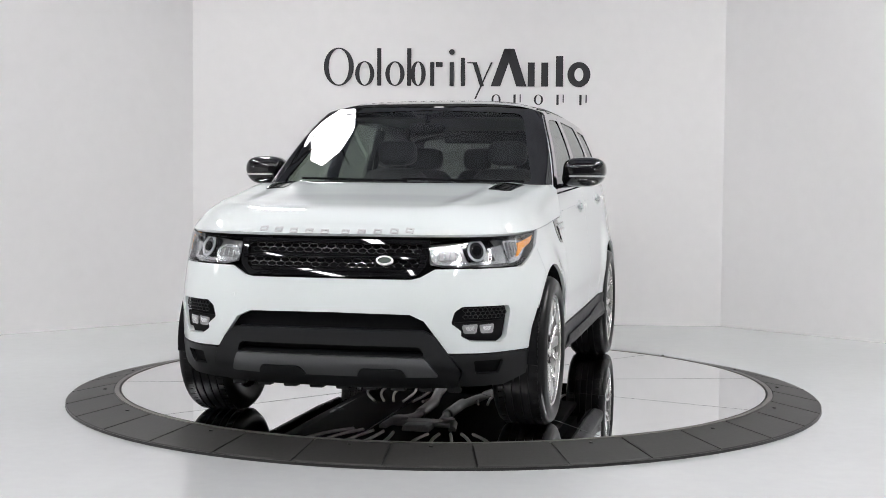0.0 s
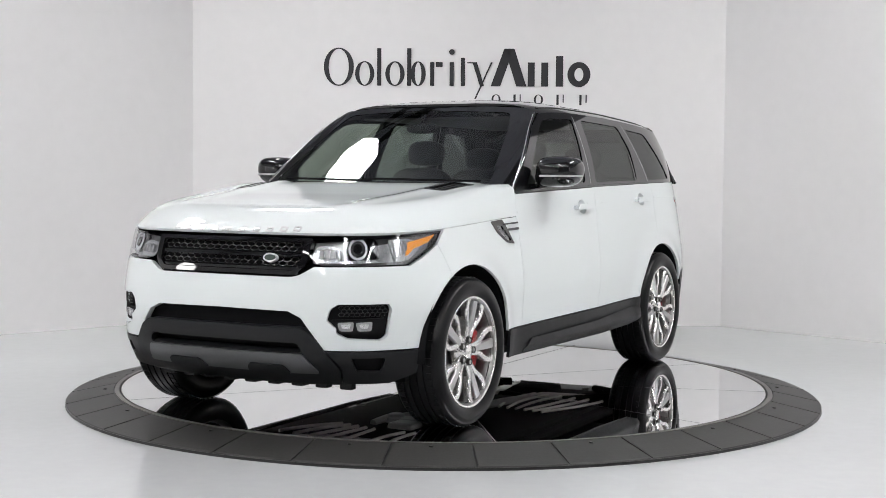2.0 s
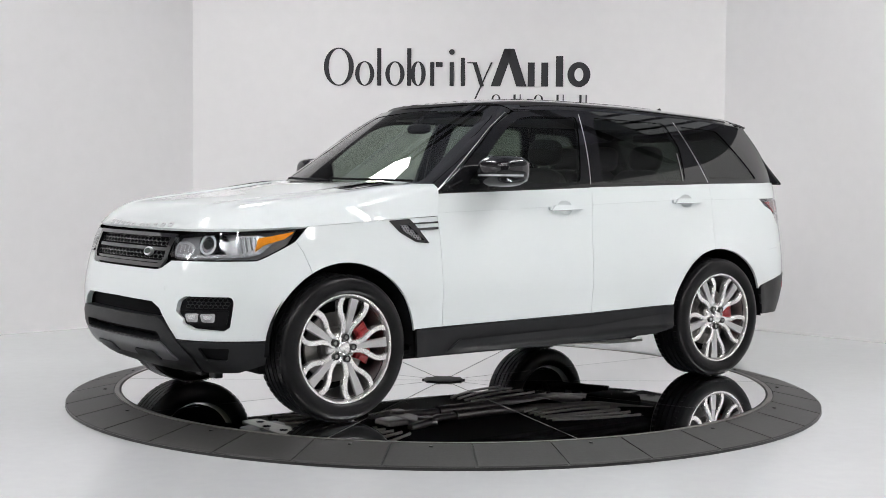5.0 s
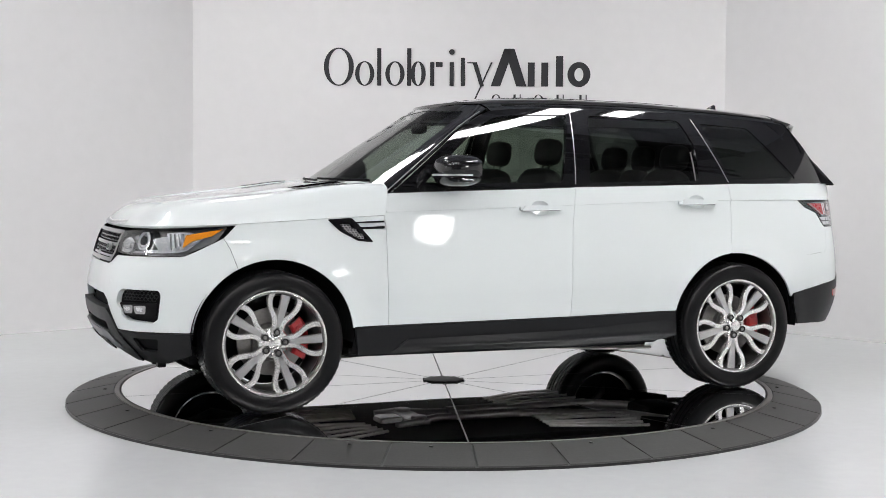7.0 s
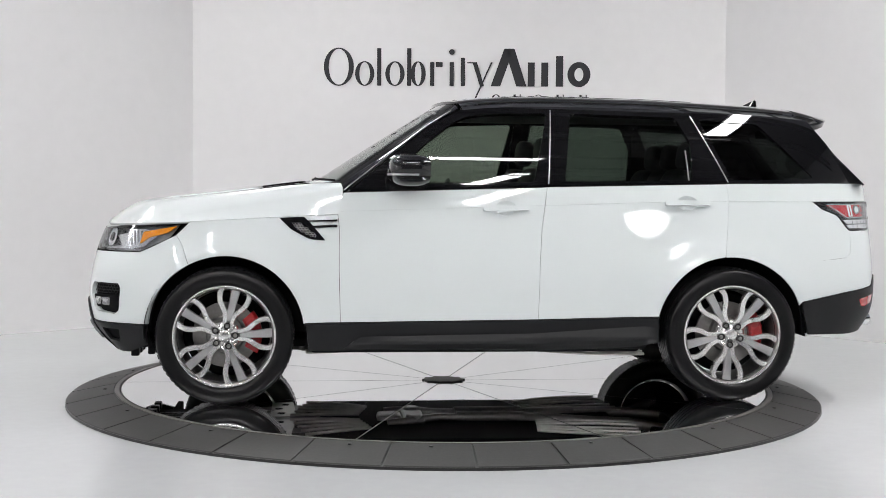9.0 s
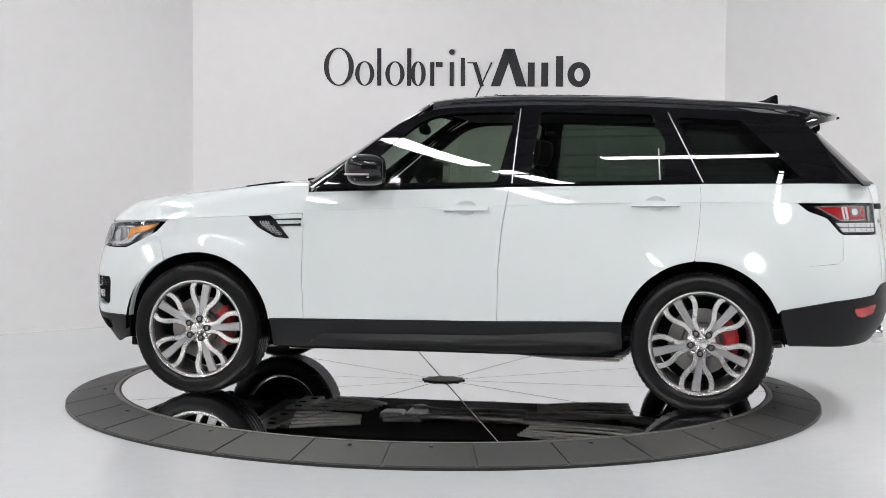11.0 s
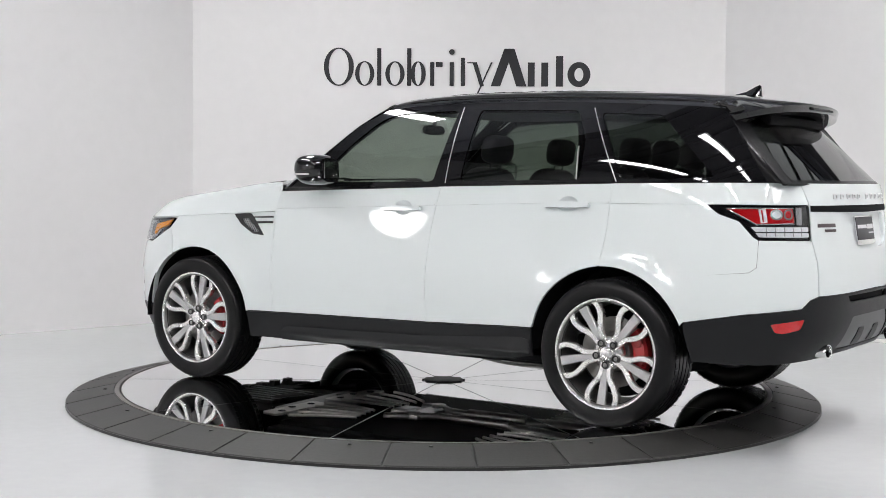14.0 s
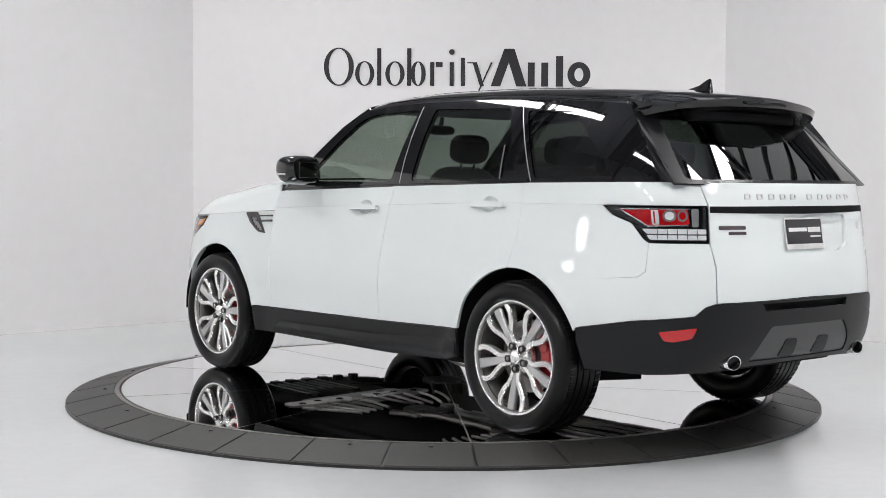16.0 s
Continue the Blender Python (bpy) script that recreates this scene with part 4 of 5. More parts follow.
# fender vents
for f in (belt, mirrored(belt)):
    v = sheet("fender_vent", rounded(side_path([(1.158, 1.054), (1.02, 1.062), (0.985, 1.030), (0.897, 0.927), (0.987, 0.935), (1.092, 0.99)]), 0.01), f, GLOSS_BLACK, car, holes=[rounded(side_path([(1.09, 1.028), (1.03, 1.028), (0.93, 0.945), (0.985, 0.948), (1.06, 0.99)]), 0.01)], lift=0.004, step=0.03, label="gloss black fender vent with silver mesh")
    sheet("vent_back", side_path([(1.12, 1.04), (1.02, 1.04), (0.92, 0.935), (0.99, 0.94), (1.08, 0.99)]), pushed(f, 0.012), DARK, v, depth=0)
    for za, zb in ((1.046, 1.036), (1.016, 1.002)):
        sheet("vent_blade", rounded(side_path([(1.03, za - 0.008), (0.832, za), (0.832, zb), (0.99, zb - 0.004)]), 0.003), f, GLOSS_BLACK, v, lift=0.009, depth=0.008, step=0.05)
    mouth = np.array(side_path([(1.085, 1.024), (1.035, 1.024), (0.938, 0.948), (0.985, 0.951), (1.055, 0.99)]))
    for i in range(9):
        for j in range(6):
            c, z = mouth[:, 0].min() + 0.018 * i + 0.009 * (j % 2), 0.955 + 0.0135 * j
            if inside(np.array([[c, z]]), mouth)[0]:
                sheet("mesh_link", [(c + 0.0100 * math.cos(a), z + 0.0085 * math.sin(a)) for a in np.linspace(0, 2 * math.pi, 7)[:-1]], f, SILVER, v, holes=[[(c + 0.0072 * math.cos(a), z + 0.0058 * math.sin(a)) for a in np.linspace(0, 2 * math.pi, 7)[:-1]]], lift=-0.003, depth=0.004, step=0.02)

# shoulder crease, a fine raised line along each door and quarter
for f in (belt, mirrored(belt)):
    for x0, x1 in ((0.815, -0.045), (-0.225, -0.352), (-0.366, -1.11), (-1.29, -1.437), (-1.451, -2.0)):
        n = 12
        low = [(x0 + (x1 - x0) * i / n, 1.120 - 0.034 * (x0 + (x1 - x0) * i / n) if x0 > -1.2 else 1.1608 - 0.004 * (x0 + 1.2 + (x1 - x0) * i / n)) for i in range(n + 1)]
        sheet("shoulder_crease", side_path(low + [(x, z + 0.009) for x, z in low[::-1]]), f, PAINT, car, lift=0.0045, depth=0.005, soft=0.001)

# door handles
for f in (belt, mirrored(belt)):
    for x0, zc in HANDLES:
        s0 = s_of_x(x0)
        h = sheet("door_handle", rounded([(s0 - 0.135, zc - 0.017), (s0 + 0.135, zc - 0.012), (s0 + 0.135, zc + 0.012), (s0 - 0.10, zc + 0.016)], 0.014), f, PAINT, car, lift=0.034, depth=0.020, step=0.02, soft=0.004, label="white pull handle")
        sheet("handle_back", rounded([(s0 - 0.133, zc - 0.016), (s0 + 0.133, zc - 0.011), (s0 + 0.133, zc + 0.011), (s0 - 0.10, zc + 0.015)], 0.014), f, PAINT, h, lift=0.016, depth=0.002, step=0.03)
        for d in (-0.112, 0.108):
            sheet("handle_foot", rounded([(s0 + d - 0.022, zc - 0.012), (s0 + d + 0.022, zc - 0.012), (s0 + d + 0.022, zc + 0.010), (s0 + d - 0.022, zc + 0.010)], 0.008), f, PAINT, h, lift=0.018, depth=0.02, step=0.02)
        sheet("handle_cup", cup(x0, zc), bowl(f, x0, zc), PAINT, h, depth=0.0, step=0.012)


# ---- hood ----
def hood_edge(x):
    return np.interp(x, (0.8, 1.16, 1.70, 2.2), (1.0765, 1.0600, 1.0290, 1.012))


def hood_rim(n=60):
    """The hood's outer edge from the rear left corner round the nose."""
    pts = []
    for s in np.linspace(s_of_x(0.803), 0.0, n):
        x = float(np.interp(s, ARC, OUT_X))
        p = belt(s, float(hood_edge(x)) + 0.001)
        pts.append((float(p[0]), float(p[1])))
    return pts


RIM = hood_rim()
_ang = np.array([math.atan2(y, x - 0.78) for x, y in RIM])[::-1]
_rad = np.array([math.hypot(y, x - 0.78) for x, y in RIM])[::-1]


def hood(u, v):
    """Height of the hood over (x, y)."""
    x, y = np.asarray(u, float), np.asarray(v, float)
    ang = np.arctan2(np.abs(y), x - 0.78)
    rho = np.hypot(x - 0.78, y) / np.interp(ang, _ang, _rad)
    d = np.clip(1 - rho, 0, 1)
    wide = np.interp(x, (0.80, 1.2, 1.7, 2.1), (0.06, 0.13, 0.22, 0.26)) * np.sin(ang) ** 2 + 0.15 * np.cos(ang) ** 2
    zc = np.interp(x, HX, HZ)
    e = hood_edge(x)
    h = 1 - (1 - np.clip(d / wide, 0, 1)) ** 2.6
    crease = 0.010 * np.exp(-((np.abs(y) - 0.60 + 0.10 * (x - 1.2)) / 0.06) ** 2) * np.clip((2.1 - x) / 0.3, 0, 1)
    z = e + (zc - e) * h * (0.93 + 0.07 * np.clip(1 - (y / 0.9) ** 2, 0, 1)) + crease * h
    return np.stack([x, y, z], -1)


HX, HZ = smooth_table((0.7, 0.95, 1.09, 1.33, 1.50, 1.77, 1.97, 2.10, 2.25), (1.27, 1.262, 1.250, 1.217, 1.195, 1.166, 1.142, 1.115, 1.085))


rim = RIM
rear = [(0.985 - 0.17 * (y / 0.85) ** 2, y) for y in np.linspace(-0.885, 0.885, 17)]
hood_path = rim + [(x, -y) for x, y in rim[::-1][1:]] + rear
HV = [(1.30, 0.58), (1.27, 0.70), (0.985, 0.735), (0.995, 0.60)]
hood_ob = sheet("hood", hood_path, hood, PAINT, car, holes=[rounded(HV, 0.02), rounded([(x, -y) for x, y in HV], 0.02)], gap=0.0002, depth=0.014, step=0.035, label="white clamshell hood")
for s in (1, -1):
    q = [(x, y * s) for x, y in HV]
    hv = sheet("hood_vent", rounded(q, 0.02), hood, GLOSS_BLACK, car, lift=0.004, depth=0.012, step=0.03, holes=[shrunk(along(q, 0.05), 0.022)], label="gloss black hood vent")
    for i in range(6):
        x = 1.25 - i * 0.044
        sheet("vent_slat", [(x, 0.622 * s), (x - 0.026, 0.622 * s), (x - 0.026, 0.695 * s), (x, 0.685 * s)], pushed(hood, 0.004), TRIM, hv, depth=0.008, step=0.04)
for i, yy in enumerate((-0.350, -0.270, -0.190, -0.110, -0.030, 0.075, 0.155, 0.235, 0.315, 0.390)):
    yy -= 0.022
    x0 = 2.192 - 0.05 * (yy / 0.5) ** 2
    sheet("letter_bar", rounded([(x0 + 0.011, yy - 0.021), (x0 + 0.011, yy + 0.021), (x0 - 0.013, yy + 0.021), (x0 - 0.013, yy - 0.021)], 0.005), hood, SILVER, hood_ob, holes=[[(x0 + 0.004, yy - 0.012), (x0 + 0.004, yy + 0.012), (x0 - 0.006, yy + 0.012), (x0 - 0.006, yy - 0.012)]], lift=0.003, depth=0.003, step=0.03)


# ---- greenhouse ----
_bx = np.linspace(-2.45, 2.2, 300)
_by = np.array([float(belt(s_of_x(x), 1.25)[1]) for x in _bx])


def side_glass(u, v):
    """The glazed side over (x, z)."""
    x, z = np.asarray(u, float), np.asarray(v, float)
    h = (z - 1.21) / 0.5
    y = np.interp(x, _bx, _by) - 0.012 - 0.075 * h - 0.095 * np.clip(h, 0, 2) ** 2
    return np.stack([x, y, z], -1)


WS_Z, WS_X = smooth_table((1.15, 1.248, 1.35, 1.50, 1.65, 1.746, 1.80), (1.135, 0.983, 0.826, 0.592, 0.354, 0.198, 0.106))


def windscreen(u, v):
    """The windscreen over (y, z)."""
    y, z = np.asarray(u, float), np.asarray(v, float)
    return np.stack([np.interp(z, WS_Z, WS_X) - 0.17 * (np.abs(y) / 0.8) ** 2.3, y, z], -1)


def rear_glass(u, v):
    y, z = np.asarray(u, float), np.asarray(v, float)
    return np.stack([-2.455 + (z - 1.274) * 1.08 + 0.13 * (np.abs(y) / 0.75) ** 2.4, y, z], -1)


ROOF_X, ROOF_Z = smooth_table((-2.6, -2.33, -2.143, -1.725, -1.386, -1.01, -0.64, -0.35, -0.09, 0.09, 0.22, 0.4), (1.66, 1.691, 1.718, 1.756, 1.774, 1.791, 1.796, 1.798, 1.789, 1.774, 1.752, 1.71))
DROP = 0.085


def roof_half(x):
    """Half width of the roof at its drip edge."""
    x = np.asarray(x, float)
    z = np.interp(x, ROOF_X, ROOF_Z) - DROP
    return side_glass(x, z)[..., 1]


def roof(u, v):
    x, y = np.asarray(u, float), np.asarray(v, float)
    q = np.clip(np.abs(y) / roof_half(x), 0, 1.1)
    return np.stack([x, y, np.interp(x, ROOF_X, ROOF_Z) - DROP * (0.25 * q ** 2 + 0.75 * q ** 6)], -1)


top = [(x, float(np.interp(x, ROOF_X, ROOF_Z)) - DROP) for x in np.linspace(-1.98, 0.12, 14)]
A_LINE = [(0.294, 1.592), (0.491, 1.430), (0.763, 1.207)]
frame_path = [(0.800, 1.202), (-0.35, 1.238), (-1.456, 1.266), (-2.24, 1.276), (-2.10, 1.50)] + top + A_LINE
G1 = rounded([(0.575, 1.250), (0.315, 1.490), (0.168, 1.605), (0.085, 1.645), (-0.02, 1.662), (-0.395, 1.672), (-0.305, 1.266)], 0.03)
G2 = rounded([(-0.485, 1.268), (-0.535, 1.672), (-1.165, 1.655), (-1.245, 1.50), (-1.245, 1.284)], 0.03)
G3 = rounded([(-1.305, 1.640), (-1.66, 1.620), (-1.99, 1.300), (-1.480, 1.286)], 0.03)
for f in (side_glass, mirrored(side_glass)):
    fr_ob = sheet("side_frame", frame_path, f, GLOSS_BLACK, car, holes=[G1, G2, G3], depth=0.03, label="gloss black pillars and window frames")
    for nm, g in (("front_side_window", G1), ("rear_side_window", G2), ("quarter_window", G3)):
        w = sheet(nm, shrunk(g, -0.002), pushed(f, 0.006), {1: GLASS_FRONT_DOOR, 2: GLASS_DOOR}.get((g is G1) + 2 * (g is G2), GLASS_SIDE), car, depth=0, label="dark tinted side glass")
        w.visible_shadow = False
    sheet("belt_trim", [(0.77, 1.214), (0.77, 1.222), (-0.35, 1.256), (-1.44, 1.281), (-1.44, 1.273), (-0.35, 1.248)], f, GLOSS_BLACK, fr_ob, lift=0.008, depth=0.01)
    sheet("pillar_seam", [(-0.416, 1.69), (-0.422, 1.69), (-0.392, 1.25), (-0.386, 1.25)], f, ALLOY_GREY, fr_ob, lift=0.002, depth=0.002)
    sheet("pillar_seam", [(-1.254, 1.665), (-1.260, 1.665), (-1.460, 1.274), (-1.454, 1.274)], f, ALLOY_GREY, fr_ob, lift=0.002, depth=0.002)
    sheet("quarter_divider", [(-1.205, 1.46), (-1.213, 1.46), (-1.225, 1.284), (-1.217, 1.284)], f, ALLOY_DARK, fr_ob, lift=0.001, depth=0.002)
ws = [(-0.82, 1.225), (0.82, 1.225), (0.66, 1.66), (0.615, 1.722), (0.0, 1.748), (-0.615, 1.722), (-0.66, 1.66)]
wg = rounded([(-0.745, 1.262), (0.745, 1.262), (0.605, 1.645), (0.57, 1.690), (0.0, 1.712), (-0.57, 1.690), (-0.605, 1.645)], 0.04)
sheet("windscreen_frame", ws, windscreen, GLOSS_BLACK, car, holes=[wg], depth=0.01, label="black border of the windscreen")
w = sheet("windscreen", shrunk(wg, -0.002), pushed(windscreen, 0.003), GLASS_FRONT, car, depth=0, label="clear raked windscreen")
w.visible_shadow = False
rg = [(-0.772, 1.268), (0.772, 1.268), (0.685, 1.62), (0.645, 1.69), (-0.645, 1.69), (-0.685, 1.62)]
rgh = rounded([(-0.70, 1.288), (0.70, 1.288), (0.58, 1.585), (0.54, 1.640), (-0.54, 1.640), (-0.58, 1.585)], 0.03)
sheet("rear_window_frame", rg, rear_glass, PILLAR_BLACK, car, holes=[rgh], depth=0.01, label="black rear window frame")
w = sheet("rear_window", shrunk(rgh, -0.002), pushed(rear_glass, 0.003), GLASS_SIDE, car, depth=0, label="dark tinted rear window")
w.visible_shadow = False


def bridge(a, b, bulge=0.012):
    """A ruled band between two edges given by height."""
    def f(u, v):
        u, v = np.asarray(u, float), np.asarray(v, float)
        p, q = a(v), b(v)
        m = p * (1 - u)[..., None] + q * u[..., None]
        m[..., 1] += np.sign(m[..., 1]) * bulge * 4 * u * (1 - u)
        m[..., 0] += 0.3 * bulge * 4 * u * (1 - u) * np.sign(m[..., 0] + 0.8)
        return m
    return f


def ws_edge(z):
    y = np.interp(z, (1.20, 1.225, 1.66, 1.722, 1.80), (0.825, 0.815, 0.655, 0.612, 0.56))
    return windscreen(y, z)


def a_edge(z):
    x = np.interp(z, (1.15, 1.207, 1.430, 1.592, 1.69, 1.80), (0.84, 0.775, 0.503, 0.306, 0.135, -0.05))
    return side_glass(x, z)


def d_edge(z):
    x = np.interp(z, (1.2, 1.276, 1.50, 1.66, 1.75), (-2.29, -2.23, -2.09, -1.96, -1.90))
    return side_glass(x, z)


def rg_edge(z):
    y = np.interp(z, (1.2, 1.272, 1.62, 1.69), (0.772, 0.762, 0.655, 0.615))
    return rear_glass(y, z)


for m in (lambda f: f, mirrored):
    p = sheet("a_pillar", [(0, 1.215), (1, 1.195), (1, 1.695), (0, 1.725)], m(bridge(ws_edge, a_edge)), GLOSS_BLACK, car, step=0.1, depth=0.01, label="gloss black windscreen pillar")
    sheet("pillar_strip", [(0.70, 1.215), (0.78, 1.213), (0.78, 1.68), (0.70, 1.68)], m(bridge(ws_edge, a_edge)), SILVER, p, step=0.1, depth=0.003, lift=0.003)
    sheet("d_pillar", [(0, 1.272), (1, 1.272), (1, 1.66), (0, 1.66)], m(bridge(d_edge, rg_edge, 0.010)), PILLAR_BLACK, car, step=0.1, depth=0.01, label="gloss black rear pillar")
rs = [(x, float(roof_half(x))) for x in np.linspace(-1.98, 0.10, 16)]
front = [(0.215 - 0.11 * (abs(y) / 0.62) ** 2.2, y) for y in np.linspace(0.60, -0.60, 11)]
roof_ob = sheet("roof", rs + front + [(x, -y) for x, y in rs[::-1]], roof, GLOSS_BLACK, car, step=0.06, depth=0.02, label="gloss black roof")
for s in (-1, 1):
    sheet("roof_rail", [(x, s * (float(roof_half(x)) - 0.055)) for x in np.linspace(-1.85, 0.0, 10)] + [(x, s * (float(roof_half(x)) - 0.067)) for x in np.linspace(0.0, -1.85, 10)], roof, SEAM, roof_ob, lift=0.004, depth=0.006)
sheet("sunroof", rounded([(-0.15, -0.46), (-1.35, -0.46), (-1.35, 0.46), (-0.15, 0.46)], 0.06), roof, GLOSS_BLACK, roof_ob, lift=0.003, depth=0.004, step=0.08, label="dark glass sunroof")


# rear spoiler
def loft(rows, close=True):
    """Skin over rows of points, capped at both ends."""
    bm = bmesh.new()
    rs_ = [[bm.verts.new(p) for p in r] for r in rows]
    for p, q in zip(rs_, rs_[1:]):
        n = len(p)
        for j in range(n if close else n - 1):
            bm.faces.new((p[j], p[(j + 1) % n], q[(j + 1) % n], q[j]))
    if close:
        bm.faces.new(rs_[0])
        bm.faces.new(rs_[-1][::-1])
    bmesh.ops.recalc_face_normals(bm, faces=bm.faces)
    return bm


rows = []
for i in range(33):
    y = -0.675 + 1.35 * i / 32
    q = abs(y) / 0.675
    tip = -2.252 + 0.145 * q ** 2.2 + 0.10 * q ** 14
    zt = 1.694 - 0.045 * q ** 2 - 0.03 * q ** 10
    z0 = float(roof(-1.95, y)[2]) if q < 0.97 else float(roof(-1.95, 0.655)[2])
    rows.append([(-1.90, y, z0 - 0.008), (-1.94, y, z0 + 0.004), (-2.04, y, (z0 + zt) / 2 + 0.008), (tip + 0.02, y, zt + 0.002), (tip, y, zt - 0.008), (tip + 0.012, y, zt - 0.048 + 0.01 * q), (tip + 0.06, y, zt - 0.055), (-2.05, y, zt - 0.075), (-1.95, y, z0 - 0.085)])
sp = part("rear_spoiler", loft(rows), GLOSS_BLACK, car, "gloss black rear spoiler", smooth=True)
bm = bmesh.new()
box(bm, -2.2535, -2.24, -0.16, 0.16, 1.656, 1.668, 0.003)
part("brake_light", bm, TRIM, sp, "slim dark high brake light")
bm = bmesh.new()
box(bm, -2.12, -2.04, -0.42, 0.42, 1.570, 1.625, 0.02)
part("wiper_cover", bm, DARK, sp)
# roof fin
rows = []
for x, h, w in ((-1.74, 0.0, 0.010), (-1.76, 0.012, 0.022), (-1.82, 0.030, 0.028), (-1.87, 0.060, 0.022), (-1.895, 0.072, 0.014), (-1.905, 0.065, 0.012), (-1.91, 0.0, 0.018)):
    z = float(roof(x, 0.0)[2]) - 0.004
    rows.append([(x, -w, z), (x, -w * 0.5, z + h * 0.7), (x, 0, z + h + 0.002), (x, w * 0.5, z + h * 0.7), (x, w, z)])
part("antenna_fin", loft(rows), GLOSS_BLACK, car, "black shark-fin antenna", smooth=True)


# ---- door mirrors ----
def superball(c, r, p=3.0, n=20, m=12):
    bm = bmesh.new()
    rows = []
    for i in range(m + 1):
        b = -math.pi / 2 + math.pi * i / m
        cb, sb = math.copysign(abs(math.cos(b)) ** (2 / p), math.cos(b)), math.copysign(abs(math.sin(b)) ** (2 / p), math.sin(b))
        row = []
        for j in range(n):
            a = 2 * math.pi * j / n
            ca, sa = math.copysign(abs(math.cos(a)) ** (2 / p), math.cos(a)), math.copysign(abs(math.sin(a)) ** (2 / p), math.sin(a))
            row.append(bm.verts.new((c[0] + r[0] * cb * ca, c[1] + r[1] * cb * sa, c[2] + r[2] * sb)))
        rows.append(row)
    for p_, q in zip(rows, rows[1:]):
        for j in range(n):
            bm.faces.new((p_[j], p_[(j + 1) % n], q[(j + 1) % n], q[j]))
    bmesh.ops.remove_doubles(bm, verts=bm.verts, dist=0.0005)
    bmesh.ops.recalc_face_normals(bm, faces=bm.faces)
    return bm


for s in (1, -1):
    bm = superball((0, 0, 0), (0.117, 0.127, 0.089), 3.1, 40, 20)
    for v in bm.verts:
        v.co.x += 0.05 * max(0, v.co.x) * (1 - abs(v.co.z) / 0.1) - 0.10 * (v.co.y * s)
        if v.co.x < -0.095:
            v.co.x = -0.095 - 0.12 * (v.co.y * s)
        if v.co.z < 0:
            v.co.y -= s * 0.25 * abs(v.co.z)
    mo = part("door_mirror", bm, GLOSS_BLACK, car, "gloss black door mirror", smooth=True, at=pose(0.425, 1.002 * s, 1.328))
    bm = bmesh.new()
    rows = []
    for y in (-0.07, -0.03, 0.02, 0.065, 0.095, 0.110, 0.119, 0.1235, 0.1255, 0.1262):
        x = 0.117 * max(1 - (abs(y) / 0.127) ** 3.1 - 0.017, 0.0) ** (1 / 3.1) * 1.038 if y < 0.125 else (0.02 if y < 0.126 else -0.03)
        rows.append([(x * k - 0.1 * y + 0.002 * (k > 1), (y * (1.025 if k > 1 else 0.97) - 0.006) * s, -0.024 + dz) for k, dz in ((0.96, -0.006), (1.018, -0.0055), (1.018, 0.0045), (0.96, 0.005))])
    part("indicator", loft(rows), SILVER, mo, "silver indicator strip", smooth=True)
    bm = bmesh.new()
    rows = [[(-0.02 + dx * k, y * s, -0.078 + zz + dz * k) for dx, dz in ((-0.05, -0.012), (0.06, -0.012), (0.07, 0.0), (0.05, 0.016), (-0.05, 0.016))] for y, zz, k in ((-0.20, -0.008, 0.8), (-0.13, -0.005, 0.9), (-0.05, 0.0, 1.0), (0.05, 0.012, 0.9))]
    part("arm", loft(rows), GLOSS_BLACK, mo, smooth=True)
    bm = bmesh.new()
    box(bm, -0.101, -0.0965, -0.075, 0.075, -0.048, 0.048, 0.002, pose(0, 0, 0, 0, 0, 7 * s))
    part("mirror_glass", bm, CHROME, mo, "silvered mirror glass")

# ---- wheels ----
RIM_R = 0.279
TW = 0.275


def wheel_parts():
    """Meshes of one wheel about its own axis, z outwards; the outer tyre face lies at z = 0.02."""
    out = []
    bm = bmesh.new()
    prof = [(0.262, -0.245), (0.300, -0.262), (0.340, -0.262), (0.368, -0.250), (0.382, -0.232), (0.3865, -0.20)]
    for z in (-0.185, -0.145, -0.10, -0.06):
        prof += [(0.388, z - 0.012), (0.379, z - 0.011), (0.379, z - 0.003), (0.388, z - 0.002)]
    prof += [(0.3865, -0.040), (0.383, -0.012), (0.374, 0.004), (0.366, 0.012), (0.360, 0.0135), (0.352, 0.0185), (0.335, 0.021), (0.318, 0.020), (0.300, 0.012), (0.288, 0.002), (0.281, -0.010), (0.262, -0.02)]
    lathe(bm, prof, 96)
    # shoulder blocks
    for i in range(64):
        a = 2 * math.pi * i / 64
        box(bm, 0.372, 0.3886, -0.0125, 0.0125, -0.050, -0.022, 0.0, Matrix.Rotation(a, 4, "Z"))
        box(bm, 0.372, 0.3886, -0.0125, 0.0125, -0.225, -0.195, 0.0, Matrix.Rotation(a, 4, "Z"))
    out.append(("tyre", bm, TYRE, "black low-profile tyre", True))
    bm = bmesh.new()
    lathe(bm, [(0.282, -0.004), (0.2815, 0.001), (0.277, 0.0015), (0.272, -0.001), (0.268, -0.012), (0.262, -0.030), (0.252, -0.10), (0.25, -0.22), (0.262, -0.25)], 72)
    out.append(("rim", bm, ALLOY_DARK, "grey alloy rim barrel", True))
    bm = bmesh.new()
    lathe(bm, [(0.2885, -0.004), (0.2885, 0.0055), (0.2835, 0.0065), (0.2790, 0.0045), (0.2775, 0.001)], 72)
    out.append(("rim_lip", bm, ALLOY, "bright machined rim lip", True))
    return out


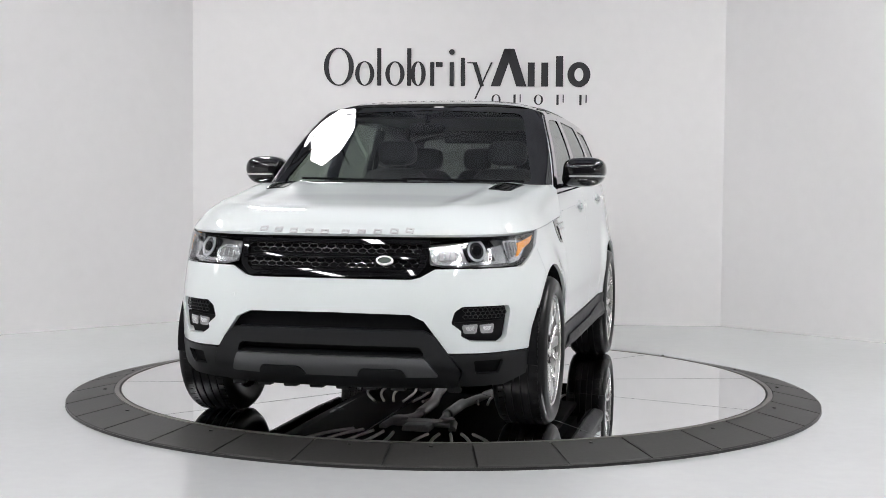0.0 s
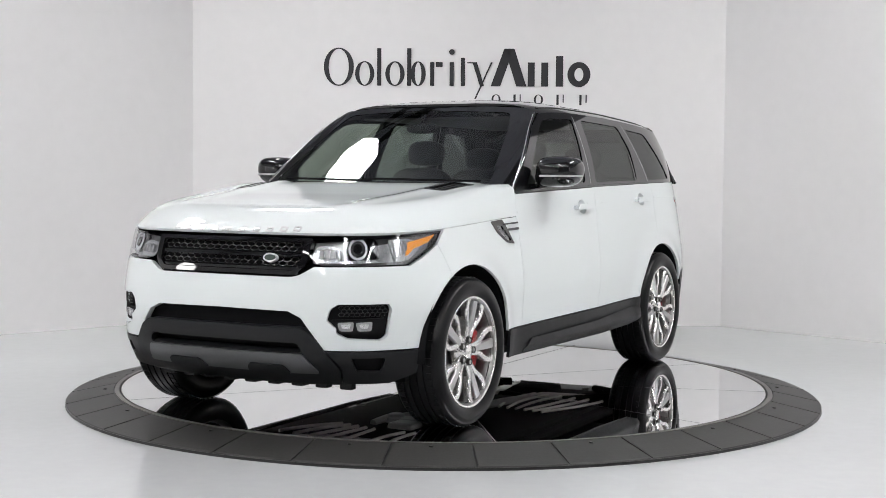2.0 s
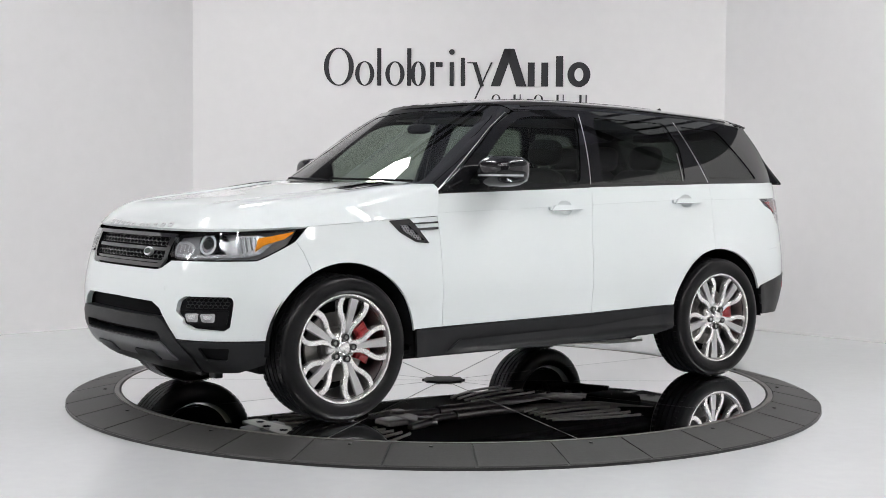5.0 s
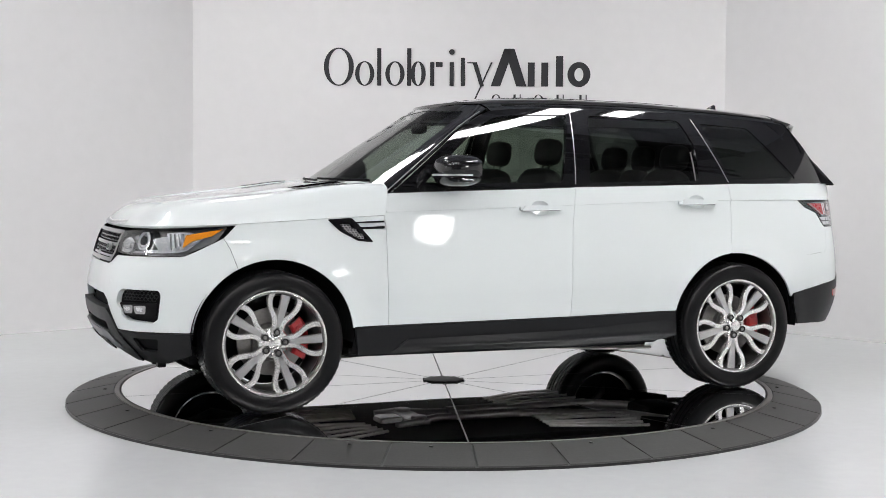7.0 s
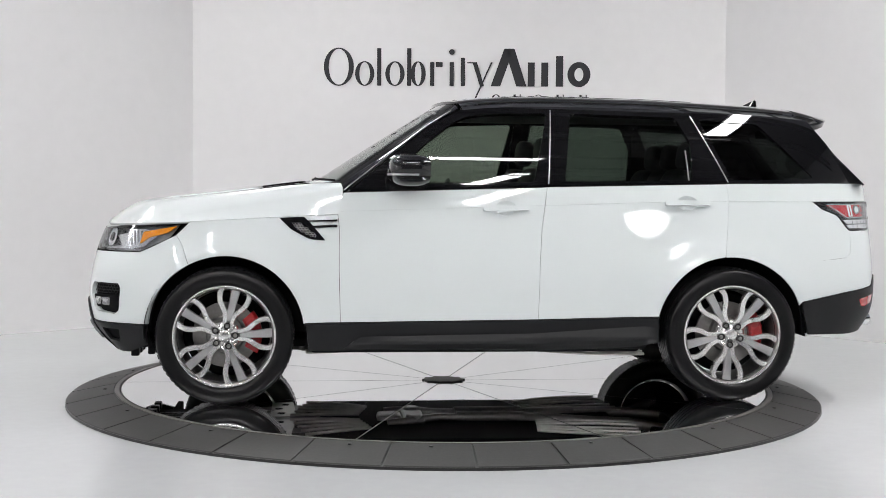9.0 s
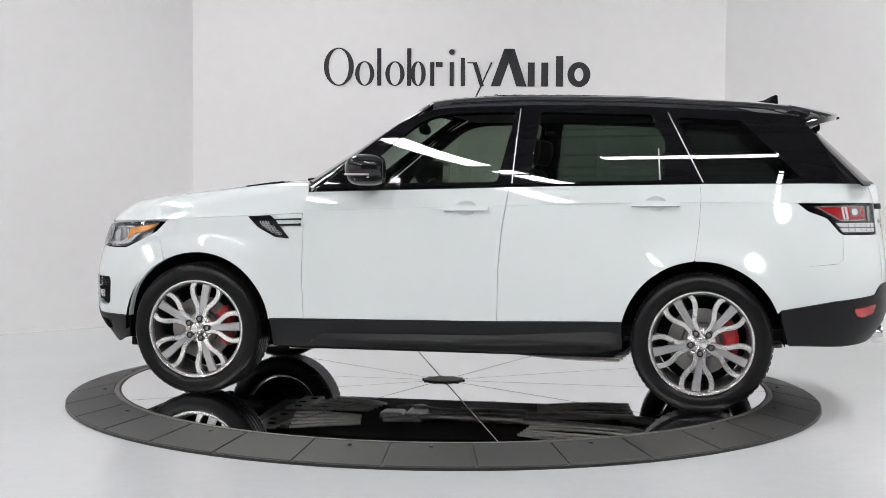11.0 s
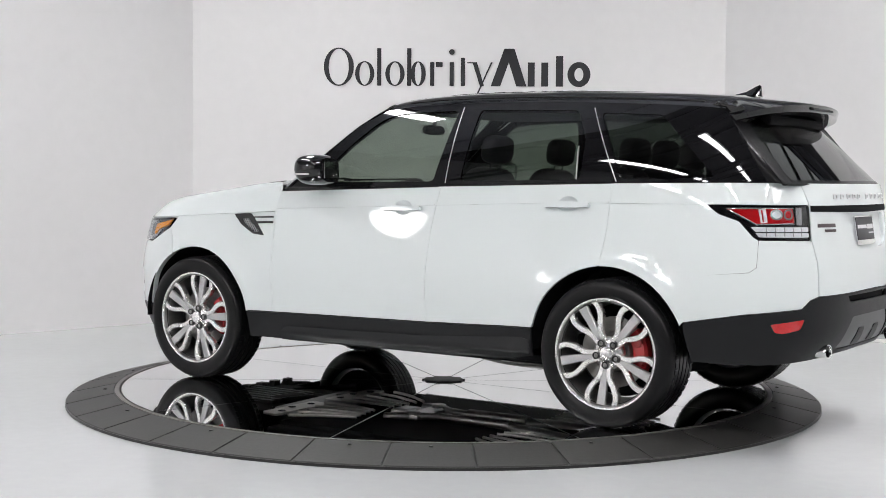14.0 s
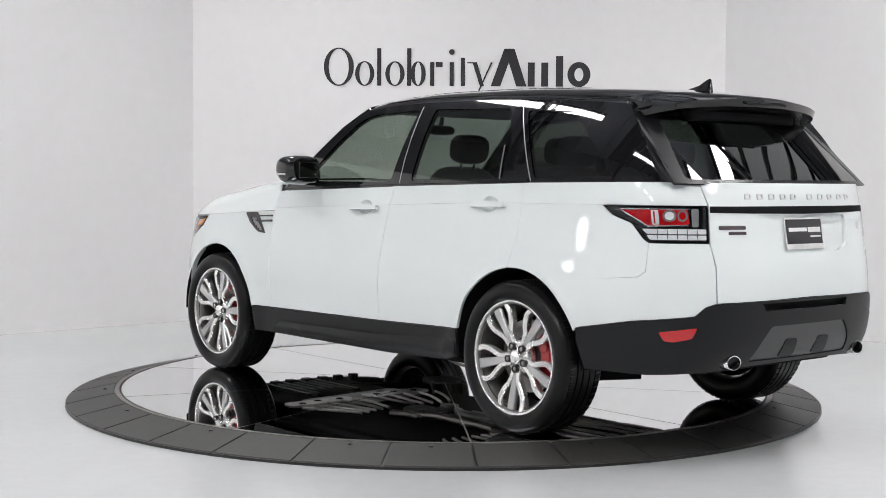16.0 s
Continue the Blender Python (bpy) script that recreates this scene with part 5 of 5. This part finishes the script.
def ribbon(pts, w0, w1, z_top, dish, thick):
    """A flat bar along plan points, tapering from w0 to w1, dished towards the hub."""
    bm = bmesh.new()
    n = len(pts)
    rows = []
    for i, (x, y) in enumerate(pts):
        a = Vector(pts[max(i - 1, 0)])
        b = Vector(pts[min(i + 1, n - 1)])
        d = (b - a).normalized()
        nn = Vector((-d.y, d.x))
        t = i / (n - 1)
        w = w0 + (w1 - w0) * t
        r = math.hypot(x, y)
        z = z_top - dish * (1 - min(r / 0.27, 1)) ** 1.5
        c = Vector((x, y))
        p, q = c + nn * w, c - nn * w
        p2, q2 = c + nn * (w + 0.004), c - nn * (w + 0.004)
        rows.append([(p.x, p.y, z), (q.x, q.y, z), (q2.x, q2.y, z - 0.006), (q2.x, q2.y, z - thick), (p2.x, p2.y, z - thick), (p2.x, p2.y, z - 0.006)])
    bm2 = loft(rows)
    bm.free()
    return bm2


def polar(r, a):
    return (r * math.cos(a), r * math.sin(a))


def arm_path(side):
    """A curved spoke that leaves beside the lug and bows out round the flat spoke."""
    key_r = (0.050, 0.085, 0.108, 0.128, 0.147, 0.164, 0.181, 0.198, 0.214, 0.230, 0.244, 0.260, 0.275)
    key_o = (0.0175, 0.0205, 0.0235, 0.0300, 0.0420, 0.0555, 0.0670, 0.0750, 0.0800, 0.0820, 0.0810, 0.0765, 0.0725)
    return [(r, side * o) for r, o in zip(key_r, key_o)]


wheel_meshes = []
for nm, bm, m_, lb, sm in wheel_parts():
    me = mesh_of(bm, nm)
    me.materials.append(m_)
    me.polygons.foreach_set("use_smooth", [True] * len(me.polygons))
    me.set_sharp_from_angle(angle=radians(40))
    wheel_meshes.append((nm, me, lb, Matrix.Identity(4)))
meA = [mesh_of(ribbon(arm_path(s), 0.0098, 0.0125, -0.004, 0.030, 0.034), "spoke") for s in (1, -1)]
for me in meA:
    me.materials.append(ALLOY)
bm = ribbon([(0.086, 0), (0.105, 0), (0.14, 0), (0.18, 0), (0.22, 0), (0.266, 0)], 0.0110, 0.0225, -0.007, 0.026, 0.02)
meF = mesh_of(bm, "flat_spoke")
meF.materials.append(ALLOY_GREY)
bm = bmesh.new()
lathe(bm, [(0.0115, -0.03), (0.0115, 0.004), (0.008, 0.008), (0.0005, 0.008)], 6)
meL = mesh_of(bm, "lug_nut")
meL.materials.append(ALLOY_DARK)
bm = bmesh.new()
lathe(bm, [(0.012, -0.03), (0.012, 0.004), (0.0185, 0.006), (0.0195, -0.030)], 16)
meS = mesh_of(bm, "lug_seat")
meS.materials.append(SEAM)
for k in range(5):
    a = 2 * math.pi * k / 5
    rot = Matrix.Rotation(a, 4, "Z")
    wheel_meshes += [("spoke", meA[0], "", rot), ("spoke", meA[1], "", rot), ("flat_spoke", meF, "satin grey flat spoke", rot)]
    wheel_meshes += [("lug_nut", meL, "", rot @ Matrix.Translation((0.060, 0, -0.019))), ("lug_seat", meS, "", rot @ Matrix.Translation((0.060, 0, -0.018)))]
bm = bmesh.new()
lathe(bm, [(0.088, -0.075), (0.085, -0.040), (0.070, -0.030), (0.040, -0.026), (0.036, -0.012), (0.030, -0.008), (0.0005, -0.007)], 40)
meC = mesh_of(bm, "hub")
meC.materials.append(ALLOY)
meC.polygons.foreach_set("use_smooth", [True] * len(meC.polygons))
wheel_meshes.append(("hub", meC, "bright hub with centre cap", Matrix.Identity(4)))
bm = bmesh.new()
lathe(bm, [(0.185, -0.125), (0.185, -0.105), (0.110, -0.105), (0.100, -0.085), (0.0005, -0.085)], 48)
meD = mesh_of(bm, "brake_disc")
meD.materials.append(IRON)
wheel_meshes.append(("brake_disc", meD, "steel brake disc", Matrix.Identity(4)))
bm = bmesh.new()
lathe(bm, [(0.0, -0.205), (0.10, -0.205), (0.12, -0.190), (0.235, -0.190), (0.242, -0.196), (0.242, -0.204), (0.12, -0.206), (0.10, -0.221), (0.0, -0.221)], 40)
meB = mesh_of(bm, "dust_shield")
meB.materials.append(DARK)
wheel_meshes.append(("dust_shield", meB, "black brake dust shield", Matrix.Identity(4)))
bm = bmesh.new()
lathe(bm, [(0.125, -0.13), (0.125, -0.075), (0.140, -0.062), (0.195, -0.062), (0.207, -0.075), (0.207, -0.13)], 16, None, -0.62, 0.62)
bmesh.ops.holes_fill(bm, edges=[e for e in bm.edges if e.is_boundary])
for a in (-0.3, 0.3):
    lathe(bm, [(0.030, -0.07), (0.030, -0.056), (0.022, -0.052), (0.0005, -0.052)], 16, Matrix.Translation((*polar(0.168, a), 0)))
meK = mesh_of(bm, "caliper")
meK.materials.append(CALIPER)

for x, y, ph in ((WHEEL_X, 1, -0.70), (-WHEEL_X, 1, -0.22), (WHEEL_X, -1, 0.3), (-WHEEL_X, -1, 0.6)):
    base = pose(x, 0.965 * y, TYRE_R, -90 * y, 0, 0)
    spin = Matrix.Rotation(-ph, 4, "Z")
    hub_ob = None
    for nm, me, lb, m in sorted(wheel_meshes, key=lambda q: q[0] != "rim"):
        ob = new("wheel" if hub_ob is None else nm, me)
        if hub_ob is None:
            hub_ob = ob
            ob.parent = car
            ob.matrix_basis = base @ spin
            ob["label"] = "twenty-one inch alloy wheel with curved spokes"
        else:
            ob.parent = hub_ob
            ob.matrix_basis = m
            if lb:
                ob["label"] = lb
    k = new("caliper", meK)
    k.parent = hub_ob
    k.matrix_basis = spin.inverted() @ Matrix.Rotation(math.pi if y > 0 else 0, 4, "Z") @ Matrix.Rotation(0.1, 4, "Z")
    k["label"] = "red brake caliper"
    # wheel well
    bm = bmesh.new()
    r0 = 0.450
    prof = []
    n = 24
    va, vb, vc = [], [], []
    for i in range(n + 1):
        a = -0.06 + (math.pi + 0.12) * i / n
        p = (x + r0 * math.cos(a), 0.40 + r0 * math.sin(a))
        va.append(bm.verts.new((p[0], 0.945 * y, p[1])))
        vb.append(bm.verts.new((p[0], 0.58 * y, p[1])))
    for i in range(n):
        bm.faces.new((va[i], va[i + 1], vb[i + 1], vb[i]))
    bm.faces.new(vb)
    part("wheel_well", bm, DARK, car, smooth=False)

# ---- underbody ----
bm = bmesh.new()
box(bm, -1.0, 1.0, -0.80, 0.80, 0.285, 0.33, 0.02)
box(bm, -0.98, 0.98, -0.70, 0.70, 0.258, 0.30, 0.02)
box(bm, 1.0, 2.1, -0.50, 0.50, 0.27, 0.33, 0.02)
box(bm, -2.30, -1.0, -0.52, 0.52, 0.36, 0.41, 0.02)
part("floor_pan", bm, DARK, car, "black underbody pan")
ALUMINIUM = mat("shield_aluminium", (0.42, 0.41, 0.38), 0.38, metal=0.85, var=0.1, scale=25)
PLATE_DULL = mat("shield_dull", (0.13, 0.128, 0.12), 0.42, metal=0.8, var=0.2, scale=18, stain=0.3)
for pts, zz in (([(1.35, -0.42), (1.30, 0.40), (1.02, 0.52), (0.92, 0.20), (0.92, -0.25), (1.05, -0.50)], 0.252), ([(-1.02, 0.62), (-1.06, 0.25), (-0.82, 0.18), (-0.62, 0.30), (-0.60, 0.66)], 0.262), ([(-1.9, -0.10), (-1.95, 0.34), (-1.72, 0.38), (-1.66, -0.12)], 0.300), ([(0.05, -0.72), (0.02, -0.50), (-0.50, -0.46), (-0.58, -0.70)], 0.262)):
    bm = bmesh.new()
    prism(bm, rounded(pts, 0.06), zz, zz + 0.02)
    for cx0, cy0 in pts[::2]:
        mx_, my_ = sum(p[0] for p in pts) / len(pts), sum(p[1] for p in pts) / len(pts)
        lathe(bm, [(0.03, -0.006), (0.03, 0.004), (0.0005, -0.006)], 12, Matrix.Translation((cx0 * 0.6 + mx_ * 0.4, cy0 * 0.6 + my_ * 0.4, zz)))
    bmesh.ops.recalc_face_normals(bm, faces=bm.faces)
    part("aluminium_shield", bm, PLATE_DULL, car, "dull aluminium underbody shield")


def rib_fan(x0, y0, x1, y1, spread0, spread1, count, bow, r, z):
    """A shield of parallel pressed ribs that fan out from one end to the other."""
    bm = bmesh.new()
    d = Vector((x1 - x0, y1 - y0)).normalized()
    n = Vector((-d.y, d.x))
    for i in range(count):
        k = (i + 0.5) / count - 0.5
        pts = []
        for j in range(9):
            t = j / 8
            w = k * (spread0 + (spread1 - spread0) * t) + bow * math.sin(math.pi * t) * (0.4 + abs(k)) * (1 if k > 0 else -1)
            pts.append((x0 + (x1 - x0) * t + n.x * w, y0 + (y1 - y0) * t + n.y * w, z - 0.004 * math.sin(math.pi * t)))
        tube(bm, pts, r, 8)
    return bm


for s in (-1, 1):
    part("ribbed_shield", rib_fan(1.06, 0.33 * s, 0.64, 0.24 * s, 0.62, 0.34, 5, 0.02, 0.010, 0.247), ALUMINIUM, car, "pale metal shield with pressed ribs", smooth=True)
    part("ribbed_shield", rib_fan(-0.42, 0.36 * s, -1.04, 0.44 * s, 0.40, 0.66, 6, 0.05, 0.009, 0.246), ALUMINIUM, car, "pale metal shield with pressed ribs", smooth=True)
    bm = bmesh.new()
    prism(bm, rounded([(1.24, 0.06 * s), (1.24, 0.58 * s), (1.10, 0.60 * s), (1.07, 0.06 * s)], 0.04), 0.248, 0.262)
    bmesh.ops.recalc_face_normals(bm, faces=bm.faces)
    plate_ob = part("shield_plate", bm, ALUMINIUM, car, "pale metal plate with dark holes")
    for cx0, cy0 in ((1.17, 0.16), (1.19, 0.33), (1.15, 0.48)):
        bm = bmesh.new()
        lathe(bm, [(0.026, 0.0), (0.026, -0.003), (0.0005, -0.003)], 14, Matrix.Translation((cx0, cy0 * s, 0.248)))
        part("hole", bm, DARK, plate_ob)
    bm = bmesh.new()
    tube(bm, [(0.05, 0.09 * s, 0.238), (-0.38, 0.10 * s, 0.238)], 0.036, 16)
    part("silencer", bm, IRON, car, "bare steel silencer tube", smooth=True)
    bm = bmesh.new()
    tube(bm, [(0.50, 0.22 * s, 0.250), (0.36, 0.20 * s, 0.236), (0.20, 0.10 * s, 0.236), (0.05, 0.09 * s, 0.238)], 0.024, 10)
    part("down_pipe", bm, IRON, car, "bare steel front pipe", smooth=True)
bm = bmesh.new()
box(bm, 0.26, 0.40, -0.20, 0.20, 0.226, 0.27, 0.02)
box(bm, 0.40, 0.56, -0.09, 0.09, 0.222, 0.28, 0.03)
for q in (-0.15, 0.15):
    lathe(bm, [(0.05, 0.0), (0.05, -0.025), (0.035, -0.03), (0.0005, -0.03)], 16, Matrix.Translation((0.33, q, 0.235)))
part("gearbox_carrier", bm, IRON, car, "cast gearbox carrier")
bm = bmesh.new()
for i in range(7):
    y0 = -0.21 + i * 0.07
    box(bm, 1.45, 2.02, y0 - 0.018, y0 + 0.018, 0.245, 0.275, 0.008)
part("under_shield", bm, GREY_PLATE, car, "slotted grey engine shield")
bm = bmesh.new()
for s in (-1, 1):
    tube(bm, [(-0.38, 0.10 * s, 0.25), (-0.6, 0.14 * s, 0.25), (-1.1, 0.22 * s, 0.27), (-1.7, 0.42 * s, 0.36), (-2.15, 0.50 * s, 0.40)], 0.035, 12)
    tube(bm, [(-1.85, 0.46 * s, 0.42), (-2.2, 0.50 * s, 0.43)], 0.075, 16)
part("exhaust_pipe", bm, IRON, car, "steel exhaust pipes", smooth=True)
for x in (WHEEL_X, -WHEEL_X):
    bm = bmesh.new()
    tube(bm, [(x, -0.72, 0.36), (x, 0.72, 0.36)], 0.04, 12)
    for s in (-1, 1):
        tube(bm, [(x - 0.3, 0.35 * s, 0.29), (x, 0.74 * s, 0.27), (x + 0.3, 0.35 * s, 0.29)], 0.03, 10)
    box(bm, x - 0.14, x + 0.14, -0.16, 0.16, 0.24, 0.42, 0.05)
    part("axle", bm, DARK, car, "black suspension arms and axle", smooth=True)
for s in (-1, 1):
    bm = bmesh.new()
    lathe(bm, [(0.040, 0.16), (0.046, 0.0), (0.0485, -0.03), (0.0470, -0.036), (0.0420, -0.034), (0.040, -0.02)], 28, pose(-2.438, 0.505 * s, 0.432, 0, 94, 0) @ Matrix.Diagonal((0.72, 1.1, 1, 1)))
    tip = part("exhaust_tip", bm, CHROME, car, "chrome exhaust tip", smooth=True)
    bm = bmesh.new()
    lathe(bm, [(0.0402, -0.021), (0.038, 0.06), (0.0005, 0.06)], 20, pose(-2.438, 0.505 * s, 0.432, 0, 94, 0) @ Matrix.Diagonal((0.72, 1.1, 1, 1)))
    part("bore", bm, DARK, tip)
    bm = bmesh.new()
    box(bm, 1.86, 1.90, 0.66 * s - 0.17, 0.66 * s + 0.17, 0.272, 0.33, 0.01)
    part("air_deflector", bm, DARK, car)

# ---- cabin ----
bm = bmesh.new()
box(bm, -2.1, 0.75, -0.80, 0.80, 0.40, 0.46)
part("cabin_floor", bm, DARK, car)
rows = []
for i in range(13):
    y = -0.80 + 1.6 * i / 12
    hump = 0.045 * math.exp(-((y - 0.38) / 0.2) ** 2)
    rows.append([(0.98 - 0.16 * (y / 0.8) ** 2, y, 1.19), (0.75, y, 1.205), (0.48, y, 1.185 + hump), (0.36, y, 1.15 + hump), (0.34, y, 1.0), (0.42, y, 0.80), (0.9, y, 0.80)])
part("dashboard", loft(rows), LEATHER, car, "dark leather dashboard", smooth=True)
bm = bmesh.new()
tube(bm, [(0.02 * math.cos(a), 0.185 * math.cos(a), 0.185 * math.sin(a)) for a in np.linspace(0, 2 * math.pi, 29)[:-1]], 0.015, 8, True)
superq = [(0, 0.16 * math.cos(a), 0.16 * math.sin(a)) for a in (0.1, math.pi - 0.1, -math.pi / 2)]
for p in superq:
    tube(bm, [(0.02, 0, -0.01), p], 0.016, 8)
tube(bm, [(0.25, 0, -0.05), (0.02, 0, 0)], 0.05, 12)
part("steering_wheel", bm, LEATHER, car, "black leather steering wheel", smooth=True, at=pose(0.22, 0.38, 1.10, 0, -22, 0))
for x, ys in ((-0.22, (0.38, -0.38)), (-1.12, (0.40, -0.40, 0.0))):
    for y in ys:
        w_ = 0.25 if y else 0.16
        bm = superball((x + 0.18, y, 0.70), (0.28, w_, 0.10), 4, 20, 10)
        seat = part("seat", bm, LEATHER, car, "black leather seat", smooth=True)
        bm = superball((0, 0, 0), (0.085, w_, 0.34), 4, 20, 12)
        part("backrest", bm, LEATHER, seat, smooth=True, at=pose(x - 0.10, y, 1.02, 0, -14, 0))
        bm = superball((0, 0, 0), (0.055, 0.135 if y else 0.11, 0.085), 3.2, 20, 10)
        bm2 = bm
        for s in (-1, 1):
            tube(bm2, [(0, 0.05 * s, -0.06), (0.01, 0.05 * s, -0.17)], 0.007, 6)
        part("headrest", bm2, LEATHER, seat, smooth=True, at=pose(x - 0.22, y, 1.455 if x > -1 else 1.43, 0, -8, 0))
bm = superball((0.285, 0.0, 1.595), (0.025, 0.115, 0.032), 3, 16, 8)
tube(bm, [(0.285, 0, 1.61), (0.265, 0, 1.685)], 0.014, 8)
part("rear_view_mirror", bm, DARK, car, "black rear-view mirror", smooth=True)
bm = bmesh.new()
box(bm, -1.9, 0.05, -0.58, 0.58, 1.665, 1.675)
part("headliner", bm, mat("headliner_grey", (0.14, 0.14, 0.14), 0.8), car)


# wipers
for y0, y1 in ((0.70, 0.02), (0.05, -0.62)):
    bm = bmesh.new()
    ps = [tuple(windscreen(np.array(y), np.array(1.262 + 0.015 * abs(y - y0))) + np.array((0.010, 0, 0.008))) for y in np.linspace(y0, y1, 8)]
    tube(bm, ps, 0.007, 6)
    part("wiper", bm, DARK, car, "black wiper arm")


# ---- the sign's shapes ----
def ring_shape(bm, cx, cy, rx, ry, wx, wy, a0=0.0, a1=360.0, n=36):
    """An oval ring, or an arc of one, thicker at its sides than at top and bottom."""
    full = a1 - a0 >= 359.9
    rows = []
    for i in range(n + (0 if full else 1)):
        a = radians(a0 + (a1 - a0) * i / n)
        c, s = math.cos(a), math.sin(a)
        rows.append([(cx + rx * c, cy + ry * s, 0), (cx + rx * c, cy + ry * s, 0.02), (cx + (rx - wx) * c, cy + (ry - wy) * s, 0.02), (cx + (rx - wx) * c, cy + (ry - wy) * s, 0)])
    vs = [[bm.verts.new(p) for p in r] for r in rows]
    m = len(vs)
    for i in range(m if full else m - 1):
        p, q = vs[i], vs[(i + 1) % m]
        for j in range(4):
            bm.faces.new((p[j], q[j], q[(j + 1) % 4], p[(j + 1) % 4]))
    if not full:
        bm.faces.new(vs[0][::-1])
        bm.faces.new(vs[-1])


def fill_sign():
    ob = sign()
    base, tall, low = 2.196, 2.540, 2.415

    def shape(build):
        bm = bmesh.new()
        build(bm)
        bmesh.ops.recalc_face_normals(bm, faces=bm.faces)
        part("sign_shape", bm, SIGN_BLACK, ob)

    def bar(x0, x1, y0, y1, lean=0.0):
        return lambda bm: prism(bm, [(x0, y0), (x1, y0), (x1 + lean, y1), (x0 + lean, y1)], 0, 0.02)

    def oval(x0, x1, y0, y1, wx, wy, a0=0, a1=360):
        return lambda bm: ring_shape(bm, (x0 + x1) / 2, (y0 + y1) / 2, (x1 - x0) / 2, (y1 - y0) / 2, wx, wy, a0, a1)

    # tall ovals and bars, thin strokes
    shape(oval(1.222, 1.500, base - 0.003, tall + 0.003, 0.046, 0.010))
    for x in (1.512, 1.792):
        shape(oval(x, x + 0.178, base - 0.002, low + 0.005, 0.040, 0.009))
    for x, y1 in ((1.735, tall), (2.012, tall), (2.225, low), (2.405, low), (2.508, 2.455)):
        shape(bar(x - 0.019, x + 0.019, base, y1))
    shape(oval(2.025, 2.165, base - 0.002, low + 0.005, 0.040, 0.009))
    shape(bar(2.26, 2.32, low - 0.045, low))
    shape(bar(2.545, 2.60, low - 0.010, low))
    shape(bar(2.665, 2.705, base, low, -0.07))
    shape(bar(2.615, 2.630, 2.08, low, 0.150))
    shape(lambda bm: prism(bm, [(2.405 + 0.026 * math.cos(i * math.pi / 8), 2.508 + 0.026 * math.sin(i * math.pi / 8)) for i in range(16)], 0, 0.02))
    # heavy shapes
    shape(bar(2.765, 2.852, base, tall, 0.122))
    shape(bar(3.000, 3.092, base, tall, -0.112))
    shape(bar(3.105, 3.168, base, low))
    shape(bar(3.228, 3.291, base, low))
    shape(bar(3.362, 3.428, base, 2.475))
    shape(oval(3.468, 3.678, base - 0.004, low + 0.006, 0.064, 0.054))
    # the small spaced row below
    for k, x in enumerate((2.815, 3.010, 3.205, 3.405, 3.615)):
        if k % 2 == 0 and k < 4:
            shape(oval(x - 0.042, x + 0.042, 2.027, 2.122, 0.018, 0.005))
        else:
            shape(bar(x - 0.035, x - 0.015, 2.027, 2.122))
            shape(bar(x + 0.022, x + 0.032, 2.05, 2.122))


fill_sign()


# ---- what moves ----
def motions():
    """The disc and the car on it turn together at an even rate."""
    turn, car_rows, disc_rows = -7.962, [], []
    for i in range(33):
        t = i * 0.5
        a = -102.7 + turn * t
        m = pose(0, 0, 0, 0, 0, a)
        disc_rows.append((t, m))
        car_rows.append((t, m @ pose(-0.1369, -0.0819, TABLE_Z)))
    walk(disc, disc_rows)
    walk(car, car_rows)


motions()
